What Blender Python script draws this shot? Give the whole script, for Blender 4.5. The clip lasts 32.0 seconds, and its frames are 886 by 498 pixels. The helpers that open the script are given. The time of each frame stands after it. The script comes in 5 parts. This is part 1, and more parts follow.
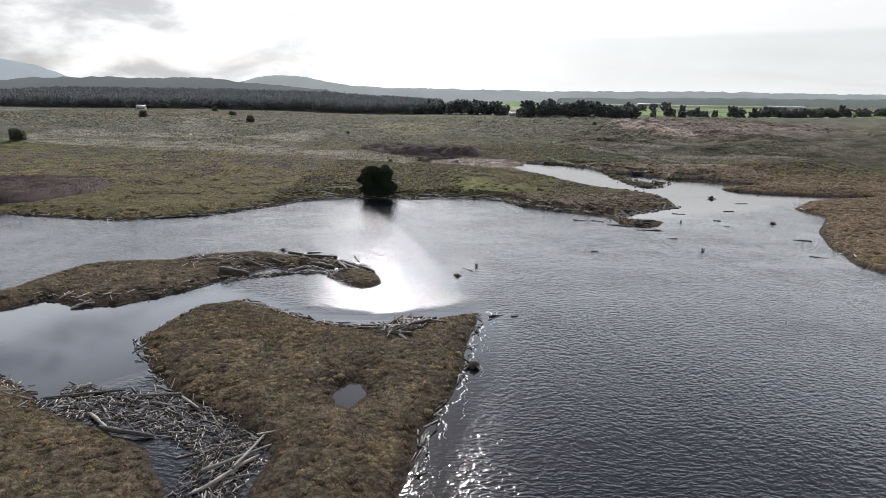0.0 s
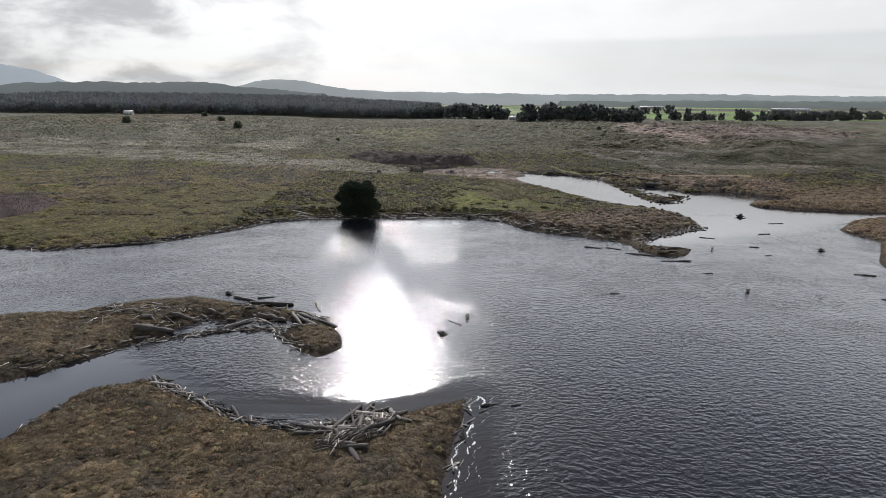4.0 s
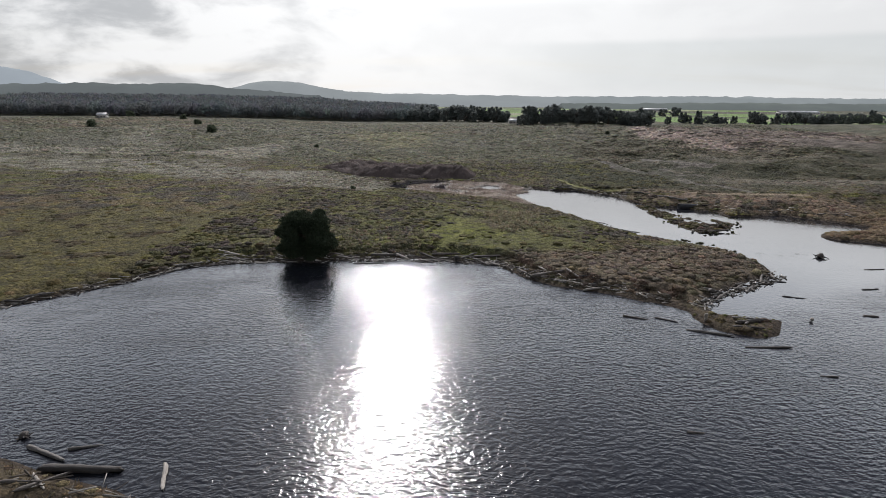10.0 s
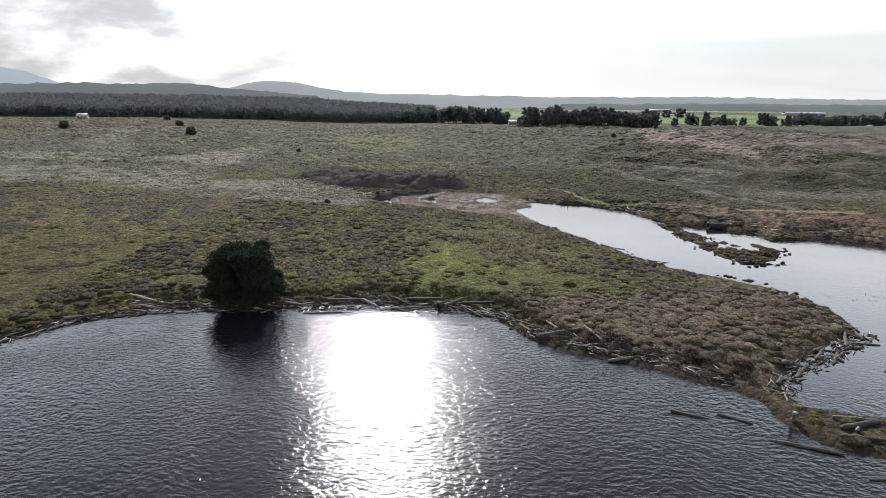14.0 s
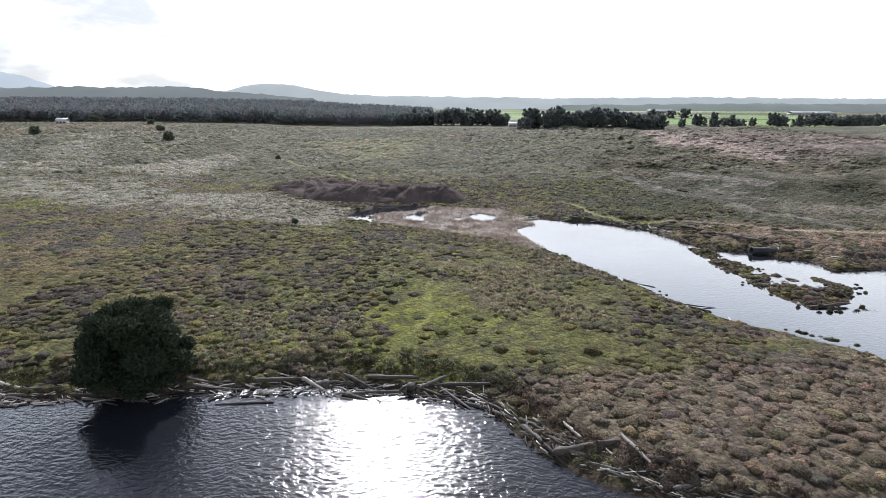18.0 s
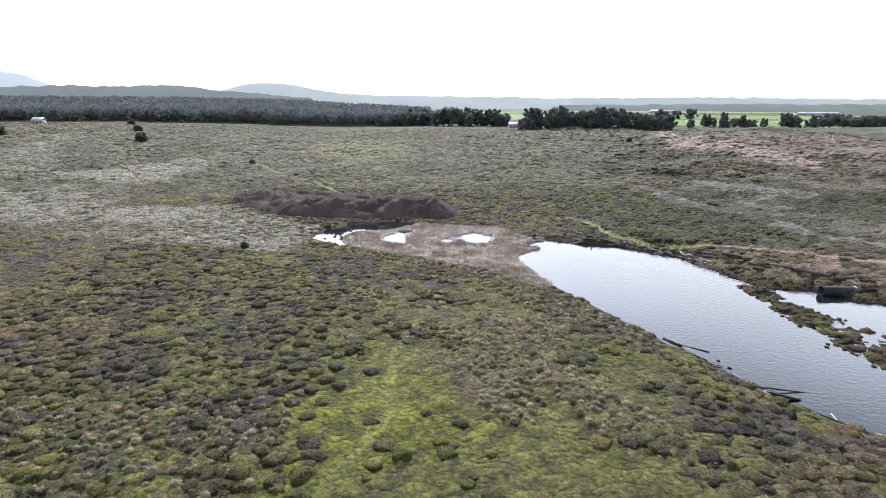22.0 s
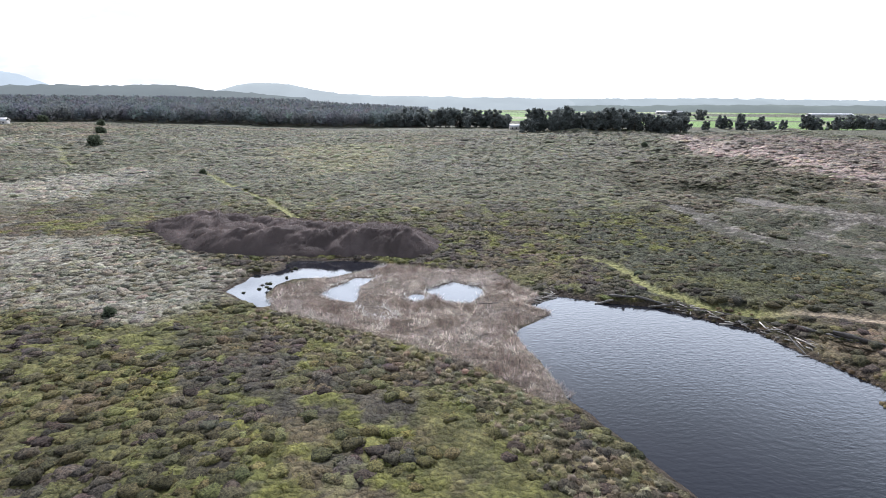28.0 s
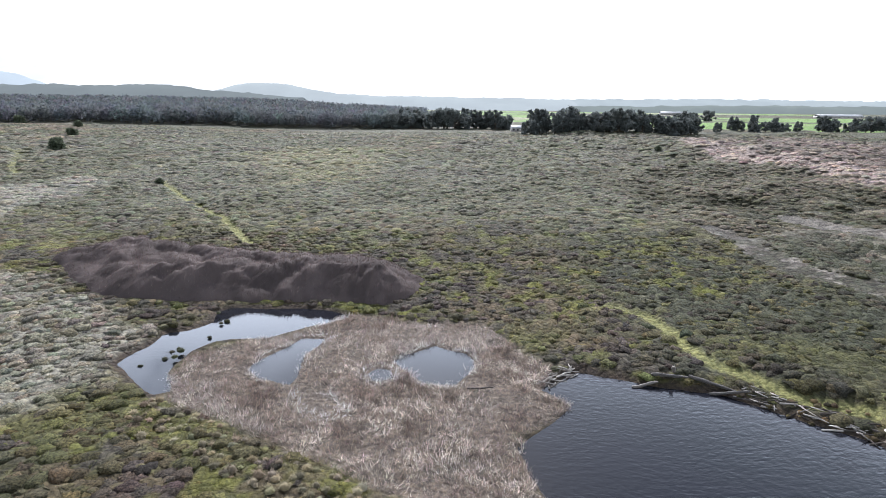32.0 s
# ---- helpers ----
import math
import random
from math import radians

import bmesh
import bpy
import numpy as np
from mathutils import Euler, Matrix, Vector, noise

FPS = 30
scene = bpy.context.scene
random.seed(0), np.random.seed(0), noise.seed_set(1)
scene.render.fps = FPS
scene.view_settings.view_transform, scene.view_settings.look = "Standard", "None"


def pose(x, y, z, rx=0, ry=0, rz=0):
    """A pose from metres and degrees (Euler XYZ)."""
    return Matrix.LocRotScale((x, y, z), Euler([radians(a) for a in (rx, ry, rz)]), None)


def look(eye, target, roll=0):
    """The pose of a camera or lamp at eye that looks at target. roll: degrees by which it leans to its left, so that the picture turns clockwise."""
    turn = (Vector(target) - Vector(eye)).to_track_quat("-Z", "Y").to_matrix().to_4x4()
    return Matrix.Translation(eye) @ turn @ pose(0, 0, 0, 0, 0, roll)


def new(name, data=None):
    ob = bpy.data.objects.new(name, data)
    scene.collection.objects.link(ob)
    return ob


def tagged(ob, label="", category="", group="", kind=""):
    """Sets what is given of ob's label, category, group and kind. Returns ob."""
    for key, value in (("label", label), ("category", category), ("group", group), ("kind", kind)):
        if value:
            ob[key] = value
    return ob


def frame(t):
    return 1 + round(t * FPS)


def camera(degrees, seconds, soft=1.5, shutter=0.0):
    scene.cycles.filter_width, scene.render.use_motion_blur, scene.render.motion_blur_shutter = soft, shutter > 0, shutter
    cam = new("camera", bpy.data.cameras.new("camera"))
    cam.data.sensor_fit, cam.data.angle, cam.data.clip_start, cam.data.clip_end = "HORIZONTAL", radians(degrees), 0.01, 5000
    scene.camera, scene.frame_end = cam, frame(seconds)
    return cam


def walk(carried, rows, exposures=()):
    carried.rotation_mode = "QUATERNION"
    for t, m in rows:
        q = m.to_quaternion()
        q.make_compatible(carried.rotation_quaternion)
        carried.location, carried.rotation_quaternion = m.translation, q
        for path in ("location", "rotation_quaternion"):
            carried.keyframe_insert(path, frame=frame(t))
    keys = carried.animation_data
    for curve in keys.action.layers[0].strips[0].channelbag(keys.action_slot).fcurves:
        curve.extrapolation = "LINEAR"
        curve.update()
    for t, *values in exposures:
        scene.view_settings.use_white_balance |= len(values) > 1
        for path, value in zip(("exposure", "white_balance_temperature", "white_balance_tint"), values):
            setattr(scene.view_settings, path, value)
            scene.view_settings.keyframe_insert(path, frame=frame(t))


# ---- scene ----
cam = camera(78, 32.0, soft=0.62)
# seconds, eye, tilt from straight down, turn to the left, lean
PATH = [
    (0, 0.518, -3.797, 30.789, 74.060, 0.781, 0.655),
    (1, 1.013, 1.361, 30.920, 74.043, 0.662, 0.744),
    (2, 1.702, 6.732, 31.035, 74.155, 0.725, 0.627),
    (3, 2.392, 12.436, 31.078, 74.300, 0.837, 0.492),
    (4, 2.950, 18.451, 31.109, 74.393, 0.878, 0.426),
    (5, 3.478, 24.751, 31.121, 74.461, 0.904, 0.379),
    (6, 4.039, 31.196, 31.089, 74.502, 0.911, 0.358),
    (7, 4.616, 37.738, 31.009, 74.531, 0.903, 0.360),
    (8, 5.169, 44.359, 30.897, 74.550, 0.872, 0.388),
    (9, 5.735, 50.979, 30.772, 74.571, 0.841, 0.431),
    (10, 6.394, 57.560, 30.628, 74.602, 0.838, 0.472),
    (11, 7.132, 64.077, 30.501, 74.636, 0.858, 0.503),
    (12, 7.863, 70.515, 30.447, 74.654, 0.869, 0.525),
    (13, 8.532, 76.880, 30.453, 74.650, 0.852, 0.542),
    (14, 9.204, 83.150, 30.447, 74.656, 0.839, 0.526),
    (15, 9.954, 89.243, 30.417, 74.699, 0.870, 0.424),
    (16, 10.749, 95.236, 30.342, 74.785, 0.950, 0.231),
    (17, 11.363, 101.522, 30.214, 74.835, 0.964, 0.142),
    (18, 11.872, 107.977, 30.077, 74.844, 0.925, 0.148),
    (19, 12.418, 114.453, 29.947, 74.836, 0.883, 0.182),
    (20, 13.117, 120.907, 29.794, 74.837, 0.888, 0.196),
    (21, 13.877, 127.378, 29.604, 74.844, 0.919, 0.205),
    (22, 14.603, 133.821, 29.417, 74.845, 0.952, 0.229),
    (23, 15.281, 140.177, 29.263, 74.844, 0.981, 0.275),
    (24, 15.944, 146.427, 29.146, 74.850, 1.001, 0.331),
    (25, 16.642, 152.589, 29.062, 74.861, 1.017, 0.371),
    (26, 17.422, 158.653, 29.008, 74.872, 1.039, 0.379),
    (27, 18.300, 164.671, 28.961, 74.881, 1.080, 0.354),
    (28, 19.094, 170.832, 28.888, 74.889, 1.125, 0.349),
    (29, 19.777, 177.092, 28.810, 74.893, 1.164, 0.367),
    (30, 20.385, 183.376, 28.743, 74.895, 1.196, 0.397),
    (31, 20.936, 189.581, 28.702, 74.902, 1.216, 0.426),
    (32, 21.405, 195.674, 28.696, 74.930, 1.219, 0.434),
]
EXPOSURES = [(t, stops, warmth, 12) for t, stops, warmth in ((0, -0.16, 6250), (6, -0.42, 6250), (9, -0.42, 6250), (13, -0.18, 6200), (16, 0.12, 6100), (19, 0.44, 5950), (21, 0.58, 5900), (23, 0.58, 5900), (28, 0.57, 5850), (32, 0.64, 5850))]
walk(cam, [(t, pose(x, y, z, tilt, 0, turn) @ pose(0, 0, 0, 0, 0, lean)) for t, x, y, z, tilt, turn, lean in PATH], EXPOSURES)

# ---- sky and sun ----
SUN_AZ, SUN_EL = radians(-7.5), radians(36.5)
SUN_DIR = Vector((math.sin(SUN_AZ) * math.cos(SUN_EL), math.cos(SUN_AZ) * math.cos(SUN_EL), math.sin(SUN_EL)))
sun = new("sun", bpy.data.lights.new("sun", "SUN"))
sun.data.energy, sun.data.angle, sun.data.color = 5.0, radians(0.6), (1.0, 0.94, 0.90)
sun.matrix_world = look(SUN_DIR * 50, (0, 0, 0))


class Nodes:
    """Short hand for building a node tree."""

    def __init__(self, tree):
        self.tree = tree
        tree.nodes.clear()

    def add(self, kind, **given):
        node = self.tree.nodes.new(kind)
        for key, value in given.items():
            if key == "ins":
                for slot, v in value.items():
                    self.put(node.inputs[slot], v)
            elif key == "op":
                node.operation = value
            elif key == "blend":
                node.blend_type = value
            elif key == "data":
                node.data_type = value
        return node

    def put(self, socket, value):
        if isinstance(value, bpy.types.NodeSocket):
            self.tree.links.new(value, socket)
        else:
            socket.default_value = value

    def math(self, op, a, b=0.0, c=0.0):
        n = self.add("ShaderNodeMath", op=op)
        for k, v in enumerate((a, b, c)):
            self.put(n.inputs[k], v)
        return n.outputs[0]

    def mix(self, fac, a, b, blend="MIX"):
        n = self.add("ShaderNodeMix", data="RGBA", blend=blend)
        self.put(n.inputs["Factor"], fac)
        self.put(n.inputs[6], a)
        self.put(n.inputs[7], b)
        return n.outputs[2]

    def ramp(self, value, lo, hi, a=0.0, b=1.0):
        n = self.add("ShaderNodeMapRange", ins={"Value": value, "From Min": lo, "From Max": hi, "To Min": a, "To Max": b})
        n.interpolation_type = "SMOOTHSTEP"
        return n.outputs[0]

    def noise(self, vector, scale, detail=4.0, rough=0.55, distortion=0.0):
        n = self.add("ShaderNodeTexNoise", ins={"Vector": vector, "Scale": scale, "Detail": detail, "Roughness": rough, "Distortion": distortion})
        return n.outputs["Fac"]

    def scaled(self, vector, x, y, z):
        n = self.add("ShaderNodeVectorMath", op="MULTIPLY", ins={0: vector, 1: (x, y, z)})
        return n.outputs[0]


world = bpy.data.worlds.new("sky")
scene.world = world
world.use_nodes = True
w = Nodes(world.node_tree)
way = w.add("ShaderNodeTexCoord").outputs["Generated"]
sep = w.add("ShaderNodeSeparateXYZ", ins={0: way}).outputs
nishita = w.add("ShaderNodeTexSky")
nishita.sky_type, nishita.sun_disc = "NISHITA", False
nishita.sun_elevation, nishita.sun_rotation = SUN_EL, SUN_AZ
nishita.air_density, nishita.dust_density = 1.0, 2.0
clear = w.add("ShaderNodeBackground", ins={"Color": nishita.outputs[0], "Strength": 0.09})
flat = w.math("ADD", w.math("MAXIMUM", sep[2], 0.0), 0.10)
over = w.add("ShaderNodeCombineXYZ", ins={0: w.math("DIVIDE", sep[0], flat), 1: w.math("DIVIDE", sep[1], flat), 2: 0.0}).outputs[0]
puffs = w.noise(w.scaled(way, 1.0, 0.7, 2.4), 6.2, 8.0, 0.56, 0.25)
veil = w.noise(w.scaled(over, 0.4, 1.0, 1.0), 0.35, 4.0, 0.5)
toward = w.add("ShaderNodeVectorMath", op="DOT_PRODUCT", ins={0: way, 1: tuple(SUN_DIR)}).outputs["Value"]
bright = w.math("POWER", w.math("MAXIMUM", toward, 0.0), 5.0)
# clouds thicken and turn grey towards the left of the sun, and thin to a bank in the right
side = w.ramp(sep[0], -0.02, -0.5)
grey = w.math("MULTIPLY", w.ramp(puffs, 0.42, 0.64), w.math("MULTIPLY_ADD", side, 0.78, 0.10))
cloud = w.mix(grey, (0.97, 0.965, 0.93, 1), (0.47, 0.48, 0.48, 1))
bank = w.math("MULTIPLY", w.math("MULTIPLY", w.ramp(sep[0], -0.05, 0.35), w.ramp(sep[2], 0.098, 0.085)), w.ramp(sep[2], -0.02, 0.03))
cloud = w.mix(w.math("MULTIPLY", bank, 0.45), cloud, (0.66, 0.70, 0.68, 1))
cloud = w.mix(w.ramp(sep[2], 0.16, 0.42, 0.0, 0.85), cloud, w.mix(1.0, cloud, (0.84, 0.91, 1.05, 1), "MULTIPLY"))
# the veil shines most in the belt under the sun
belt = w.math("MULTIPLY", w.ramp(sep[2], 0.14, 0.25), w.ramp(sep[2], 0.53, 0.33))
ahead = w.ramp(sep[1], -0.2, 0.75)
shine = w.math("ADD", w.math("MULTIPLY_ADD", bright, 0.5, 1.12), w.math("MULTIPLY", w.math("MULTIPLY", belt, ahead), w.ramp(sep[0], 0.05, 0.35, 1.9, 1.75)))
shine = w.math("ADD", shine, w.math("MULTIPLY", w.math("POWER", w.math("MAXIMUM", toward, 0.0), 22.0), 0.8))
# thinner and bluer overhead
shine = w.math("MULTIPLY", shine, w.ramp(sep[2], 0.40, 0.66, 1.0, 0.36))
lit = w.add("ShaderNodeBackground", ins={"Color": cloud, "Strength": shine})
cover = w.math("MULTIPLY", w.ramp(veil, 0.25, 0.5, 0.70, 0.96), w.ramp(sep[2], 0.40, 0.75, 1.0, 0.45))
sky = w.add("ShaderNodeMixShader", ins={0: cover, 1: clear.outputs[0], 2: lit.outputs[0]})
w.add("ShaderNodeOutputWorld", ins={0: sky.outputs[0]})

# ---- materials ----


def material(name):
    m = bpy.data.materials.new(name)
    m.use_nodes = True
    n = Nodes(m.node_tree)
    return m, n


def finish(n, shader, displacement=None):
    n.add("ShaderNodeOutputMaterial", ins={"Surface": shader})


def place(n):
    return n.add("ShaderNodeNewGeometry").outputs["Position"]


def attribute(n, name):
    node = n.add("ShaderNodeAttribute")
    node.attribute_name = name
    return node.outputs["Color"]


def ground_material():
    m, n = material("heath_ground")
    p = place(n)
    tint = attribute(n, "tint")
    coarse, fine, grit = n.noise(p, 0.35, 5.0, 0.6), n.noise(p, 2.2, 4.0, 0.65), n.noise(p, 9.0, 3.0, 0.7)
    col = n.mix(n.ramp(coarse, 0.42, 0.6), tint, n.mix(1.0, tint, (0.8, 0.82, 0.82, 1), "MULTIPLY"))
    col = n.mix(n.ramp(fine, 0.35, 0.7), n.mix(1.0, col, (0.6, 0.6, 0.62, 1), "MULTIPLY"), n.mix(1.0, col, (1.35, 1.3, 1.2, 1), "MULTIPLY"))
    shifted = n.add("ShaderNodeVectorMath", op="ADD", ins={0: p, 1: n.add("ShaderNodeCombineXYZ", ins={0: n.math("MULTIPLY", fine, 0.9), 1: n.math("MULTIPLY", coarse, 1.4), 2: 0.0}).outputs[0]}).outputs[0]
    cells = n.add("ShaderNodeTexVoronoi", ins={"Vector": n.scaled(shifted, 1.0, 1.0, 0.0), "Scale": 1.7}).outputs["Distance"]
    tufts = n.math("SUBTRACT", 1.0, n.math("MULTIPLY", cells, cells))
    relief = n.math("ADD", n.math("MULTIPLY", tufts, 0.34), n.math("ADD", n.math("MULTIPLY", fine, 0.26), n.math("MULTIPLY", grit, 0.16)))
    bump = n.add("ShaderNodeBump", ins={"Height": relief, "Strength": 0.9, "Distance": 1.0})
    b = n.add("ShaderNodeBsdfPrincipled", ins={"Base Color": col, "Roughness": 0.95, "Specular IOR Level": 0.15, "Normal": bump.outputs[0]})
    finish(n, b.outputs[0])
    return m


def plant_material(name, lo=(0.7, 0.7, 0.72, 1), hi=(1.3, 1.28, 1.2, 1), glow=0.35):
    """Leaves and blades: tinted clump by clump, each leaf a little apart, with light passing through."""
    m, n = material(name)
    geo = n.add("ShaderNodeNewGeometry")
    tint = attribute(n, "tint")
    col = n.mix(geo.outputs["Random Per Island"], n.mix(1.0, tint, lo, "MULTIPLY"), n.mix(1.0, tint, hi, "MULTIPLY"))
    b = n.add("ShaderNodeBsdfPrincipled", ins={"Base Color": col, "Roughness": 0.8, "Specular IOR Level": 0.12})
    t = n.add("ShaderNodeBsdfTranslucent", ins={"Color": col})
    s = n.add("ShaderNodeMixShader", ins={0: glow, 1: b.outputs[0], 2: t.outputs[0]})
    finish(n, s.outputs[0])
    return m


def bark_material(name, pale, dark, grain=5.0):
    m, n = material(name)
    obj = n.add("ShaderNodeTexCoord").outputs["Object"]
    rnd = n.add("ShaderNodeObjectInfo").outputs["Random"]
    long = n.noise(n.scaled(obj, 0.5, 6.0, 6.0), grain, 4.0, 0.6)
    blot = n.noise(obj, 1.1, 3.0, 0.6)
    col = n.mix(n.ramp(long, 0.35, 0.68), dark, pale)
    col = n.mix(n.ramp(blot, 0.45, 0.7, 0.0, 0.7), col, dark)
    col = n.mix(rnd, n.mix(1.0, col, (0.45, 0.44, 0.43, 1), "MULTIPLY"), n.mix(1.0, col, (1.3, 1.27, 1.22, 1), "MULTIPLY"))
    bump = n.add("ShaderNodeBump", ins={"Height": long, "Strength": 0.7, "Distance": 0.05})
    b = n.add("ShaderNodeBsdfPrincipled", ins={"Base Color": col, "Roughness": 0.7, "Normal": bump.outputs[0]})
    finish(n, b.outputs[0])
    return m


def water_material():
    m, n = material("pond_water")
    p = place(n)
    calm = n.add("ShaderNodeSeparateColor", ins={0: attribute(n, "calm")}).outputs[0]
    warp = n.noise(p, 0.06, 3.0, 0.5)
    turned = n.add("ShaderNodeVectorMath", op="ADD", ins={0: p, 1: n.add("ShaderNodeCombineXYZ", ins={0: 0.0, 1: n.math("MULTIPLY", warp, 6.0), 2: 0.0}).outputs[0]}).outputs[0]
    swell = n.noise(n.scaled(turned, 1.1, 1.95, 1.0), 1.0, 1.5, 0.5, 0.3)
    ripple = n.noise(n.scaled(turned, 2.0, 2.7, 1.0), 1.0, 2.0, 0.55, 0.3)
    chop = n.noise(n.scaled(turned, 6.0, 7.0, 1.0), 1.0, 2.0, 0.5)
    height = n.math("ADD", n.math("ADD", n.math("MULTIPLY", swell, 0.088), n.math("MULTIPLY", ripple, 0.062)), n.math("MULTIPLY", chop, 0.010))
    gust = n.ramp(n.noise(n.scaled(p, 0.02, 0.05, 1.0), 1.0, 3.0, 0.55), 0.3, 0.65, 0.75, 1.1)
    windy = n.math("SUBTRACT", 1.0, calm)
    bump = n.add("ShaderNodeBump", ins={"Height": n.math("MULTIPLY", height, n.math("MULTIPLY", gust, n.math("MULTIPLY_ADD", windy, 0.98, 0.02))), "Strength": 1.0, "Distance": 1.0})
    b = n.add("ShaderNodeBsdfPrincipled", ins={"Base Color": (0.012, 0.013, 0.017, 1), "Roughness": n.math("MULTIPLY_ADD", windy, 0.09, 0.03), "IOR": 1.37, "Normal": bump.outputs[0]})
    finish(n, b.outputs[0])
    return m


def plain_material(name, colour, rough=0.8, spread=0.25, scale=3.0, metal=0.0):
    m, n = material(name)
    obj = n.add("ShaderNodeTexCoord").outputs["Object"]
    f = n.noise(obj, scale, 4.0, 0.6)
    a = tuple(c * (1 - spread) for c in colour) + (1,)
    c = tuple(c * (1 + spread) for c in colour) + (1,)
    b = n.add("ShaderNodeBsdfPrincipled", ins={"Base Color": n.mix(n.ramp(f, 0.3, 0.7), a, c), "Roughness": rough, "Metallic": metal})
    finish(n, b.outputs[0])
    return m


def far_material(name, colour, haze_glow):
    """Distant land with painted haze: a flat emission added over its diffuse colour."""
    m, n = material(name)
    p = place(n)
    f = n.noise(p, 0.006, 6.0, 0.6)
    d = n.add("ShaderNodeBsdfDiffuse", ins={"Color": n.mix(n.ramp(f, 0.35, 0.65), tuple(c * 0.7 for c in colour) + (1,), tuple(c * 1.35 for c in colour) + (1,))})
    e = n.add("ShaderNodeEmission", ins={"Color": (*haze_glow, 1), "Strength": 1.0})
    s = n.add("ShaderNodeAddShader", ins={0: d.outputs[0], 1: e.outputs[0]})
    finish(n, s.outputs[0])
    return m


GROUND, WATER = ground_material(), water_material()
TUSSOCK = plant_material("tussock_blades", glow=0.4)
SHRUB = plant_material("shrub_leaves", glow=0.3)
REED = plant_material("dry_reed", (0.5, 0.5, 0.5, 1), (1.6, 1.6, 1.6, 1), glow=0.3)
def cushion_material():
    """Dense heath cushions: a leafy speckle and fine relief on a colour of the cushion's own."""
    m, n = material("heath_cushion")
    geo = n.add("ShaderNodeNewGeometry")
    p, tint = geo.outputs["Position"], attribute(n, "tint")
    leaf, twig, patch = n.noise(p, 5.5, 4.0, 0.7), n.noise(p, 15.0, 3.0, 0.7), n.noise(p, 1.4, 3.0, 0.6)
    col = n.mix(geo.outputs["Random Per Island"], n.mix(1.0, tint, (0.72, 0.72, 0.75, 1), "MULTIPLY"), n.mix(1.0, tint, (1.3, 1.28, 1.2, 1), "MULTIPLY"))
    col = n.mix(n.ramp(leaf, 0.36, 0.64), n.mix(1.0, col, (0.45, 0.45, 0.47, 1), "MULTIPLY"), n.mix(1.0, col, (1.55, 1.5, 1.4, 1), "MULTIPLY"))
    col = n.mix(n.ramp(patch, 0.5, 0.7, 0.0, 0.4), col, n.mix(1.0, col, (1.3, 1.1, 0.9, 1), "MULTIPLY"))
    bump = n.add("ShaderNodeBump", ins={"Height": n.math("ADD", n.math("MULTIPLY", leaf, 0.30), n.math("MULTIPLY", twig, 0.14)), "Strength": 1.0, "Distance": 1.0})
    b = n.add("ShaderNodeBsdfPrincipled", ins={"Base Color": col, "Roughness": 0.9, "Specular IOR Level": 0.15, "Normal": bump.outputs[0]})
    t = n.add("ShaderNodeBsdfTranslucent", ins={"Color": col})
    finish(n, n.add("ShaderNodeMixShader", ins={0: 0.12, 1: b.outputs[0], 2: t.outputs[0]}).outputs[0])
    return m


CUSHION = cushion_material()
TWIG = plant_material("bare_twigs", (0.8, 0.8, 0.8, 1), (1.22, 1.2, 1.18, 1), glow=0.25)
NEEDLE = plant_material("cypress_needles", (0.75, 0.78, 0.75, 1), (1.25, 1.25, 1.2, 1), glow=0.12)
DRIFT = bark_material("weathered_driftwood", (0.25, 0.232, 0.21, 1), (0.055, 0.05, 0.045, 1))
WET = bark_material("waterlogged_wood", (0.10, 0.085, 0.07, 1), (0.025, 0.02, 0.018, 1))
PALEWOOD = bark_material("bleached_wood", (0.46, 0.43, 0.39, 1), (0.20, 0.18, 0.16, 1))
CANOPY = plant_material("evergreen_canopy", (0.94, 0.95, 0.94, 1), (1.06, 1.06, 1.06, 1), glow=0.42)
BARK = bark_material("cypress_bark", (0.16, 0.12, 0.09, 1), (0.05, 0.04, 0.03, 1))

# ---- noise on arrays ----


def lattice(ix, iy, seed):
    h = (ix * 374761393 + iy * 668265263 + seed * 974634777) & 0x7FFFFFFF
    h = ((h ^ (h >> 13)) * 1274126177) & 0x7FFFFFFF
    return ((h ^ (h >> 16)) & 0xFFFF) / 65535.0


def smooth_noise(x, y, size, seed=0):
    """Value noise from 0 to 1 with features of that size in metres."""
    x, y = np.asarray(x, float) / size, np.asarray(y, float) / size
    ix, iy = np.floor(x).astype(np.int64), np.floor(y).astype(np.int64)
    fx, fy = x - ix, y - iy
    fx, fy = fx * fx * (3 - 2 * fx), fy * fy * (3 - 2 * fy)
    a, b = lattice(ix, iy, seed), lattice(ix + 1, iy, seed)
    c, d = lattice(ix, iy + 1, seed), lattice(ix + 1, iy + 1, seed)
    return (a * (1 - fx) + b * fx) * (1 - fy) + (c * (1 - fx) + d * fx) * fy


def fractal(x, y, size, seed=0, octaves=4):
    total, amp, norm = 0, 1.0, 0.0
    for k in range(octaves):
        total = total + amp * smooth_noise(x, y, size / 2**k, seed + 17 * k)
        norm, amp = norm + amp, amp * 0.5
    return total / norm


